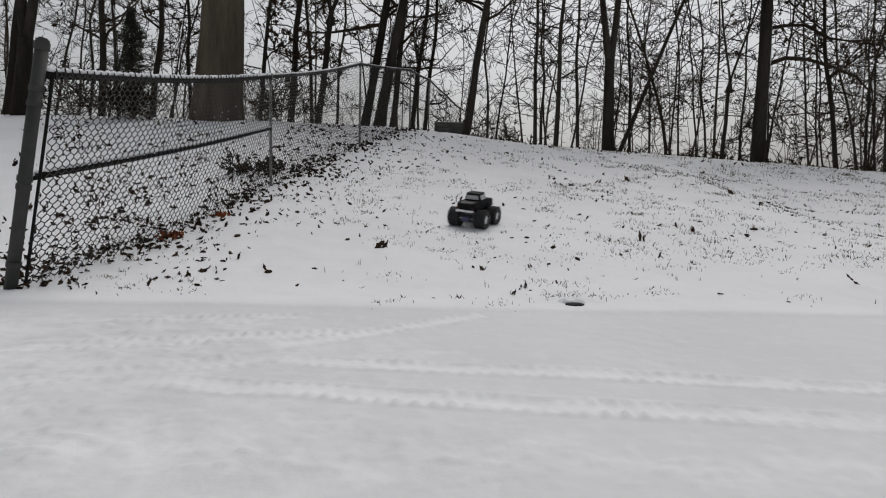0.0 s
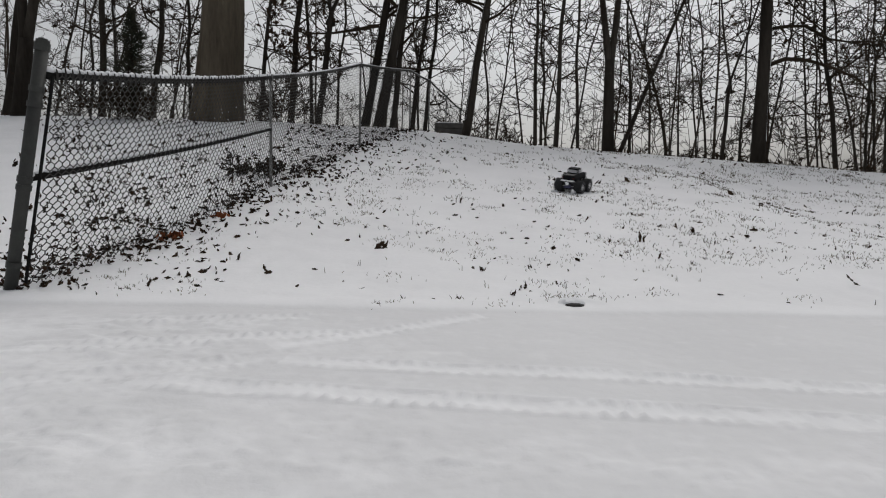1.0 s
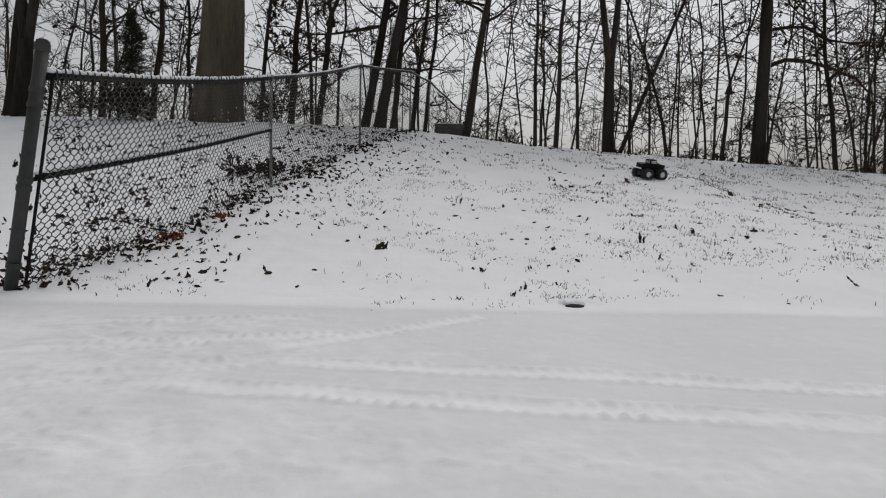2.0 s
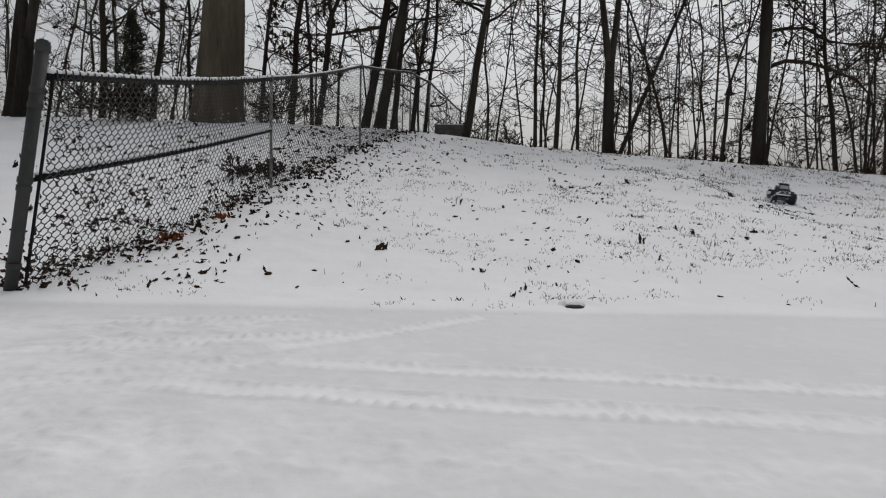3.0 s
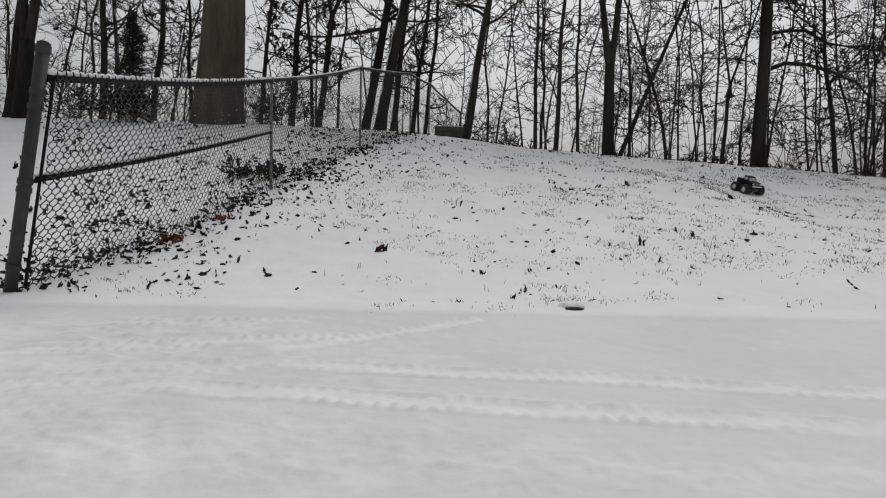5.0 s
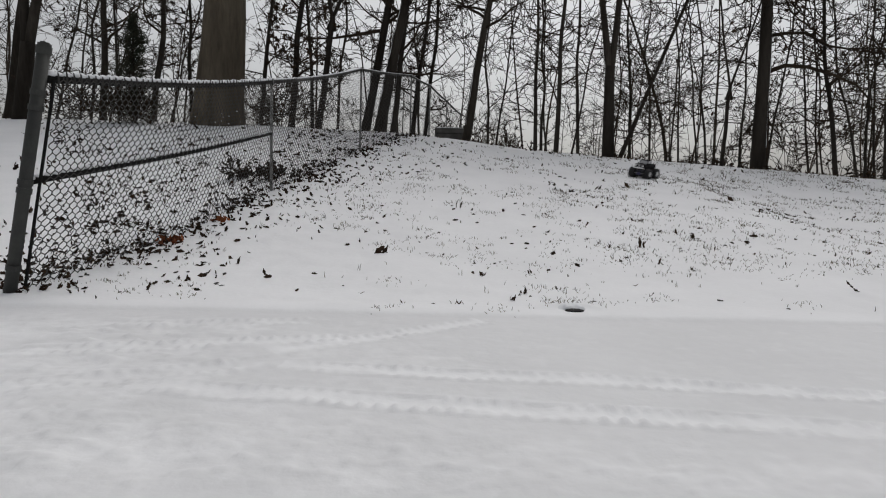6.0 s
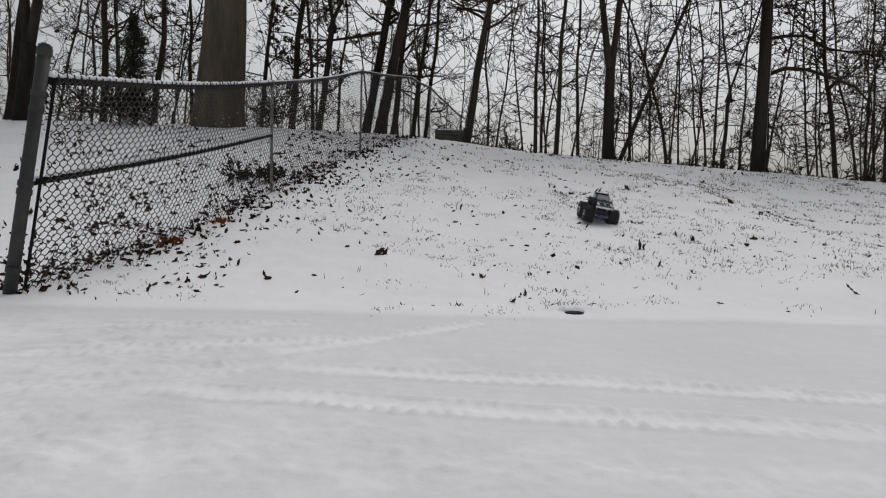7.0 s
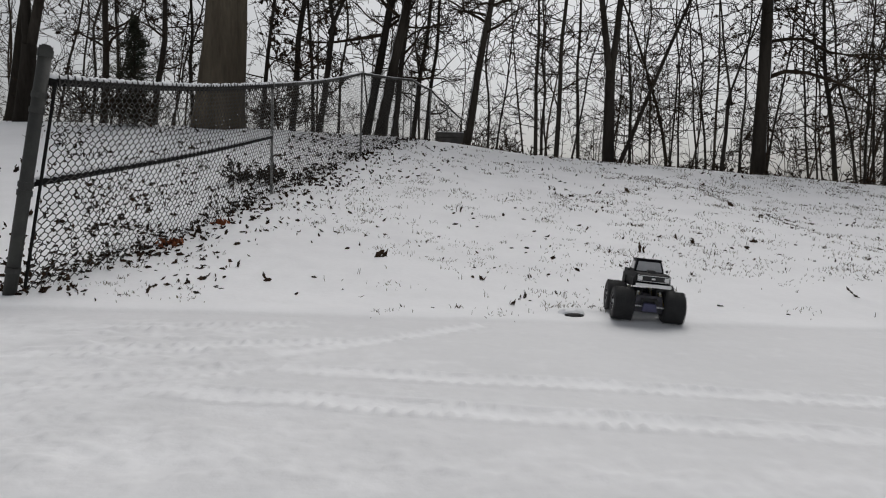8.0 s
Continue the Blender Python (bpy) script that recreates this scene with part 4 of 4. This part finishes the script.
def monster_truck():
    truck = thing("monster_truck", Matrix(), "dark charcoal toy monster truck with fat black tyres", "toy truck")
    body = part("body", body_shell(bmesh.new()), PAINT, truck, "charcoal pickup body shell")
    # cab: a tapered greenhouse with panes set a hair proud
    part("cab", box(bmesh.new(), 0, 0.005, 0.257, 0.200, 0.165, 0.080, 0.008, 0.80, -0.008), PAINT, body)
    part("roof", box(bmesh.new(), 0, -0.003, 0.299, 0.166, 0.132, 0.010, 0.004), PAINT, body)

    def pane(name, pts, label):
        bm = bmesh.new()
        vs = [bm.verts.new(p) for p in pts]
        bm.faces.new(vs)
        r = bmesh.ops.extrude_face_region(bm, geom=bm.faces[:])
        mid = sum((Vector(p) for p in pts), Vector()) / 4 - Vector((0, 0, 0.262))
        mid.z = 0
        for q in r["geom"]:
            if isinstance(q, bmesh.types.BMVert):
                q.co += mid.normalized() * 0.004
        part(name, bm, SKY_GREY_PANE, body, label)

    def on_cab(u, t, face):
        """A point of the cab's face: u across from -1 to 1, t up from 0 to 1."""
        k = 1 - 0.20 * t
        z = 0.217 + 0.080 * t
        cy = 0.005 - 0.008 * t
        if face == "front":
            return (u * 0.100 * k, cy + 0.0825 * k, z)
        if face == "back":
            return (u * 0.100 * k, cy - 0.0825 * k, z)
        return ((1 if face == "right" else -1) * 0.100 * k, cy + u * 0.0825 * k, z)

    pane("windscreen", [on_cab(-0.86, 0.15, "front"), on_cab(0.86, 0.15, "front"), on_cab(0.84, 0.86, "front"), on_cab(-0.84, 0.86, "front")], "grey windscreen with the sky's reflection in its colour")
    pane("rear_window", [on_cab(0.84, 0.30, "back"), on_cab(-0.84, 0.30, "back"), on_cab(-0.82, 0.82, "back"), on_cab(0.82, 0.82, "back")], "pale grey rear window")
    for face in ("left", "right"):
        pane("side_window", [on_cab(-0.6, 0.25, face), on_cab(0.72, 0.25, face), on_cab(0.66, 0.84, face), on_cab(-0.6, 0.84, face)], "side window with the sky's reflection in its grey")
    # bed: between raised sides, a black plate stands in for its dark open inside
    bed = part("bed_cover", box(bmesh.new(), 0, -0.150, 0.2215, 0.178, 0.140, 0.010, 0.003), BLACK, body, "black plate standing in for the open bed's dark inside")
    for s in (-1, 1):
        part("bed_rail", box(bmesh.new(), s * 0.097, -0.153, 0.224, 0.014, 0.150, 0.018, 0.004), PAINT, body)
        part("wheel_arch", box(bmesh.new(), s * 0.112, BASE / 2, 0.165, 0.012, 0.13, 0.05, 0.006, 0.85), PAINT, body)
        part("wheel_arch", box(bmesh.new(), s * 0.112, -BASE / 2, 0.165, 0.012, 0.13, 0.05, 0.006, 0.85), PAINT, body)
        part("headlight", box(bmesh.new(), s * 0.082, 0.2345, 0.190, 0.026, 0.008, 0.024, 0.003), CHROME, body, "square pale headlight")
        part("tail_lamp", box(bmesh.new(), s * 0.090, -0.237, 0.185, 0.014, 0.008, 0.030, 0.003), AMBER, body, "dark red tail lamp")
        part("mirror", box(bmesh.new(), s * 0.119, 0.070, 0.236, 0.014, 0.008, 0.016, 0.003), BLACK, body)
    part("grille", box(bmesh.new(), 0, 0.2335, 0.190, 0.134, 0.006, 0.028, 0.002), BLACK, body, "black grille")
    part("grille_surround", box(bmesh.new(), 0, 0.2335, 0.207, 0.196, 0.006, 0.003, 0.001), CHROME, body, "thin silver trim")
    part("grille_surround", box(bmesh.new(), 0, 0.2335, 0.173, 0.196, 0.006, 0.003, 0.001), CHROME, body, "thin silver trim")
    part("badge", box(bmesh.new(), 0, 0.2385, 0.190, 0.022, 0.004, 0.010, 0.002), CHROME, body, "small silver badge")
    for s in (-1, 1):
        part("grille_surround", box(bmesh.new(), s * 0.0975, 0.2335, 0.190, 0.003, 0.006, 0.036, 0.001), CHROME, body, "thin silver trim")
    part("scoop", box(bmesh.new(), 0, 0.150, 0.229, 0.056, 0.060, 0.022, 0.006, 0.8, -0.006), BLACK, body, "black bonnet scoop")
    part("tailgate", box(bmesh.new(), 0, -0.237, 0.186, 0.150, 0.006, 0.044, 0.003), PAINT, body)
    # chassis
    frame_part = part("chassis", box(box(bmesh.new(), -0.04, 0, 0.130, 0.014, 0.40, 0.034, 0.003), 0.04, 0, 0.130, 0.014, 0.40, 0.034, 0.003), BLACK, truck, "black ladder chassis")
    part("front_bumper", box(bmesh.new(), 0, 0.252, 0.150, 0.220, 0.024, 0.020, 0.006), CHROME, body, "bright silver front bumper")
    part("rear_bumper", box(bmesh.new(), 0, -0.252, 0.148, 0.212, 0.024, 0.020, 0.006), CHROME, body, "bright silver rear bumper")
    for e in (-1, 1):
        part("motor", rod(bmesh.new(), (-0.035, e * 0.085, 0.118), (0.035, e * 0.085, 0.118), 0.019, 14), CHROME, truck, "silver electric motor")
        for s in (-1, 1):
            part("link_arm", rod(bmesh.new(), (s * 0.030, e * 0.03, 0.105), (s * 0.070, e * 0.135, WHEEL_R + 0.004), 0.005, 8), CHROME, truck, "thin silver suspension link")
            part("body_post", rod(bmesh.new(), (s * 0.045, e * 0.150, 0.14), (s * 0.045, e * 0.150, 0.20), 0.004, 8), BLACK, truck)
    part("steering_servo", box(bmesh.new(), 0.0, 0.150, 0.128, 0.05, 0.03, 0.03, 0.004), PURPLE, truck, "purple-blue servo case")
    part("battery_pack", box(bmesh.new(), 0, 0, 0.136, 0.052, 0.13, 0.024, 0.005), PURPLE, truck, "purple-blue battery pack")
    for e in (-1, 1):
        part("guard_plate", box(bmesh.new(), 0, e * 0.178, 0.112, 0.176, 0.008, 0.104, 0.003, 0.86), SMOKE_GREY, truck, "scuffed grey guard plate")
        part("guard_slot", box(bmesh.new(), 0, e * 0.183, 0.135, 0.090, 0.006, 0.020, 0.002), BLACK, truck)
    part("gearbox", box(bmesh.new(), 0, 0, 0.098, 0.085, 0.15, 0.045, 0.008), BLACK, truck)
    part("skid_plate", box(bmesh.new(), 0, 0.205, 0.098, 0.090, 0.05, 0.050, 0.008, 0.8), PURPLE, truck, "purple-grey skid plate")
    part("skid_plate", box(bmesh.new(), 0, -0.205, 0.098, 0.090, 0.05, 0.050, 0.008, 0.8), PURPLE, truck, "purple-grey skid plate")
    for e in (-1, 1):
        y = e * BASE / 2
        axle = part("axle", rod(bmesh.new(), (-0.11, y, WHEEL_R), (0.11, y, WHEEL_R), 0.013, 12), BLACK, truck, "black plastic axle")
        part("differential", box(bmesh.new(), 0, y, WHEEL_R, 0.055, 0.055, 0.055, 0.014), PURPLE, axle, "purple differential case")
        part("tie_rod", rod(bmesh.new(), (-0.09, y + e * 0.045, WHEEL_R), (0.09, y + e * 0.045, WHEEL_R), 0.004, 8), CHROME, axle, "thin silver rod")
        for s in (-1, 1):
            shock = part("shock_absorber", rod(bmesh.new(), (s * 0.082, y + e * 0.028, WHEEL_R + 0.005), (s * 0.062, y + e * 0.010, 0.185), 0.006, 8), CHROME, truck, "silver shock absorber")
            v, f = [], []
            a, b = Vector((s * 0.082, y + e * 0.028, WHEEL_R + 0.012)), Vector((s * 0.062, y + e * 0.010, 0.180))
            coil = [a.lerp(b, k / 48) + Vector((math.cos(k * 0.785), math.sin(k * 0.785), 0)) * 0.010 for k in range(49)]
            tube(v, f, coil, [0.0022] * 49, 5)
            piece("spring", v, f, YELLOW, shock, "dull yellow coil spring")
    for e in (-1, 1):
        for s in (-1, 1):
            wheel = part("wheel", tyre_mesh(), RUBBER, truck, "fat black lugged tyre")
            tread_lugs(wheel)
            part("rim", rim_mesh(s), WHITE, wheel, "white dished rim")
            part("hub", rod(bmesh.new(), (s * 0.035, 0, 0), (s * 0.052, 0, 0), 0.012, 12), CHROME, wheel)
            wheel.location = (s * TRACK / 2, e * BASE / 2, WHEEL_R)
            WHEELS.append((wheel, s * TRACK / 2 * SIZE, e * BASE / 2 * SIZE))
    raised = Matrix.Translation((0, 0, 0.052)) @ Matrix.Diagonal((0.92, 1, 1, 1))
    for ob in (body, *body.children):
        ob.data.transform(raised)
    for ob in truck.children_recursive:
        ob.data.transform(Matrix.Scale(SIZE, 4))
        ob.location *= SIZE
    return truck


WHEELS = []
TRUCK = monster_truck()
BODY = next(ob for ob in TRUCK.children if ob.name.startswith("body"))


def snow_clods(count):
    """Loose lumps of snow for the wheels to throw up."""
    rng = random.Random(61)
    out = []
    for k in range(count):
        bm = bmesh.new()
        bmesh.ops.create_icosphere(bm, subdivisions=2, radius=1)
        size = rng.uniform(0.006, 0.024)
        for q in bm.verts:
            q.co *= size * (1 + 0.4 * noise.noise(q.co * 1.7 + Vector((k, 0, 0))))
        ob = part("snow_clod", bm, SNOW_CAP, None, "", True)
        out.append(tagged(ob, "loose lump of snow on the bank", "snow lump", "snow lumps thrown by the wheels"))
    return out


CLODS = snow_clods(260)


# ---- what moves ----
def glide(rows, t):
    """A smooth value of each column at t seconds."""
    i = 0
    while i < len(rows) - 2 and t > rows[i + 1][0]:
        i += 1
    a, b = rows[i], rows[i + 1]
    z, c = rows[max(i - 1, 0)], rows[min(i + 2, len(rows) - 1)]
    span = b[0] - a[0]
    u = (t - a[0]) / span
    out = []
    for k in range(1, len(a)):
        ma = (b[k] - z[k]) / (b[0] - z[0]) * span
        mb = (c[k] - a[k]) / (c[0] - a[0]) * span
        out.append((2 * u ** 3 - 3 * u ** 2 + 1) * a[k] + (u ** 3 - 2 * u ** 2 + u) * ma + (3 * u ** 2 - 2 * u ** 3) * b[k] + (u ** 3 - u ** 2) * mb)
    return out


def driven():
    """The truck's drive: seconds, x, y, heading in degrees clockwise from +y, lean."""
    out = []
    out += [(0.00, 0.27, 5.54, 28, 0), (0.20, 0.47, 6.00, 31, 0), (0.40, 0.70, 6.48, 33, 0), (0.60, 0.98, 6.94, 34, 0), (0.80, 1.26, 7.34, 35, 0), (1.00, 1.57, 7.76, 33, 0), (1.20, 1.86, 8.00, 16, 6), (1.40, 2.15, 8.46, 16, 0), (1.70, 2.58, 8.92, 46, 0), (2.10, 3.20, 9.55, 85, 0)]
    out += [(2.45, 3.95, 9.45, 140, 0), (2.80, 4.60, 9.37, 192, 0), (3.00, 4.92, 9.29, 200, 0), (3.20, 5.04, 9.13, 190, 0), (3.30, 5.06, 9.07, 174, 3), (3.40, 5.08, 9.02, 158, 6), (3.60, 5.09, 9.04, 143, 8), (3.80, 5.13, 9.16, 140, 8), (4.00, 5.03, 9.11, 140, 6), (4.30, 5.04, 9.35, 143, 4), (4.70, 5.11, 10.11, 150, 0)]
    out += [(5.10, 4.72, 10.20, 176, 0), (5.40, 4.45, 10.75, 208, 0), (5.60, 4.10, 10.85, 224, 0), (5.80, 3.62, 10.47, 230, 0), (6.00, 3.14, 10.07, 225, 0), (6.20, 2.64, 9.56, 219, 0), (6.40, 2.17, 8.94, 208, 0), (6.60, 1.81, 8.18, 194, 0), (6.80, 1.61, 7.30, 184, -5), (7.00, 1.53, 6.36, 181, -7)]
    out += [(7.20, 1.42, 5.32, 188, -8), (7.40, 1.32, 4.62, 200, -8), (7.50, 1.27, 4.38, 201, -9), (7.60, 1.215, 4.16, 200, -13), (7.70, 1.16, 3.97, 199, -16), (7.80, 1.12, 3.70, 194, -10), (7.90, 1.06, 3.40, 189, -5), (8.00, 1.03, 3.23, 187, -4)]
    return out


def motions():
    rows = driven()
    poses, turns, spin, last = [], [], 0.0, None
    for k in range(241):
        t = k / 30
        x, y, head, lean = glide(rows, t)
        h = radians(head)
        ahead, across = Vector((math.sin(h), math.cos(h), 0)), Vector((math.cos(h), -math.sin(h), 0))

        def floor_at(p):
            return slope(p.x, p.y) + (0.0 if p.y > 3.07 else -0.016)

        here = Vector((x, y, 0))
        f, b = here + ahead * BASE * SIZE / 2, here - ahead * BASE * SIZE / 2
        r, l = here + across * TRACK * SIZE / 2, here - across * TRACK * SIZE / 2
        ahead.z = (floor_at(f) - floor_at(b)) / (BASE * SIZE)
        across.z = (floor_at(r) - floor_at(l)) / (TRACK * SIZE)
        ahead.normalize()
        up = across.cross(ahead).normalized()
        across = ahead.cross(up)
        m = Matrix((across, ahead, up)).transposed().to_4x4()
        m = Matrix.Translation((x, y, (floor_at(f) + floor_at(b)) / 2 - 0.006)) @ m @ pose(0, 0, 0, 0, lean, 0)
        poses.append((t, m))
        if last is not None:
            step = (here - last).dot(Vector((math.sin(h), math.cos(h), 0)))
            spin += max(-1.45, min(1.45, step / (WHEEL_R * SIZE)))
        last = here
        turns.append((t, spin))
    walk(TRUCK, poses)
    # the shell rocks on its springs: nose up as it charges down the bank
    rock = []
    for t, up, sag in ((0.0, 2, 8), (1.0, 3, 8), (1.8, 0, 5), (2.8, -2, 10), (3.5, -5, 10), (4.5, -5, 10), (5.6, 1, 6), (6.4, 2, 6), (7.0, 3, 10), (7.5, 3, 14), (7.8, 4, 8), (8.0, 4, -3)):
        pivot = Matrix.Translation((0, -0.10, 0.14))
        rock.append((t, Matrix.Translation((0, 0, -sag / 1000)) @ pivot @ Matrix.Rotation(radians(up), 4, "X") @ pivot.inverted()))
    walk(BODY, rock)
    for wheel, wx, wy in WHEELS:
        walk(wheel, [(t, Matrix.Translation((wx, wy, WHEEL_R * SIZE)) @ Matrix.Rotation(-a, 4, "X")) for t, a in turns])
    # each lump lies still, is thrown behind a wheel and lands again
    rng = random.Random(8)
    bursts = (0.25, 0.45, 0.9, 1.1, 1.4, 2.75, 2.85, 2.93, 3.0, 3.08, 3.15, 3.25, 3.35, 3.42, 3.47, 3.55, 3.6, 3.65, 3.75, 3.9, 4.4, 4.6, 6.3)
    for k, clod in enumerate(CLODS):
        t0 = bursts[k % len(bursts)] + rng.uniform(-0.08, 0.12)
        x, y, head, lean = glide(rows, t0)
        x1, y1, _, _ = glide(rows, t0 + 0.05)
        h = radians(head)
        side = rng.choice((-1, 1)) * 0.125
        start = Vector((x + side * math.cos(h) - 0.14 * math.sin(h), y - side * math.sin(h) - 0.14 * math.cos(h), 0))
        drift = Vector((x1 - x, y1 - y, 0)) * 20
        back = -Vector((math.sin(h), math.cos(h), 0)) * (1 if drift.dot(Vector((math.sin(h), math.cos(h), 0))) > -0.3 else -1)
        if 3.3 < t0 < 4.8:
            # it backs up the bank with its front wheels spinning
            start = Vector((x + side * math.cos(h) + 0.10 * math.sin(h), y - side * math.sin(h) + 0.10 * math.cos(h), 0))
            back = Vector((math.sin(h), math.cos(h), 0))
        elif 2.7 < t0 < 3.3:
            # it slides sideways to a stop
            back = Vector((-0.75, -0.65, 0))
            start = Vector((x + rng.uniform(-0.20, 0.05), y - 0.14, 0))
        fly = drift * 0.3 + back * rng.uniform(0.2, 0.9) + Vector((rng.gauss(0, 0.25), rng.gauss(0, 0.25), 0))
        lift = rng.uniform(0.7, 1.9)
        span = 2 * lift / 9.81
        path = []
        for j in range(9):
            s = span * j / 8
            p = start + fly * s
            p.z = ground_height(p.x, p.y) - 0.020 + lift * s - 4.905 * s * s
            path.append((t0 + s, Matrix.Translation(p) @ Matrix.Rotation(j * 0.5, 4, "X")))
        walk(clod, [(0.0, path[0][1]), *path, (8.0, path[-1][1])])


motions()
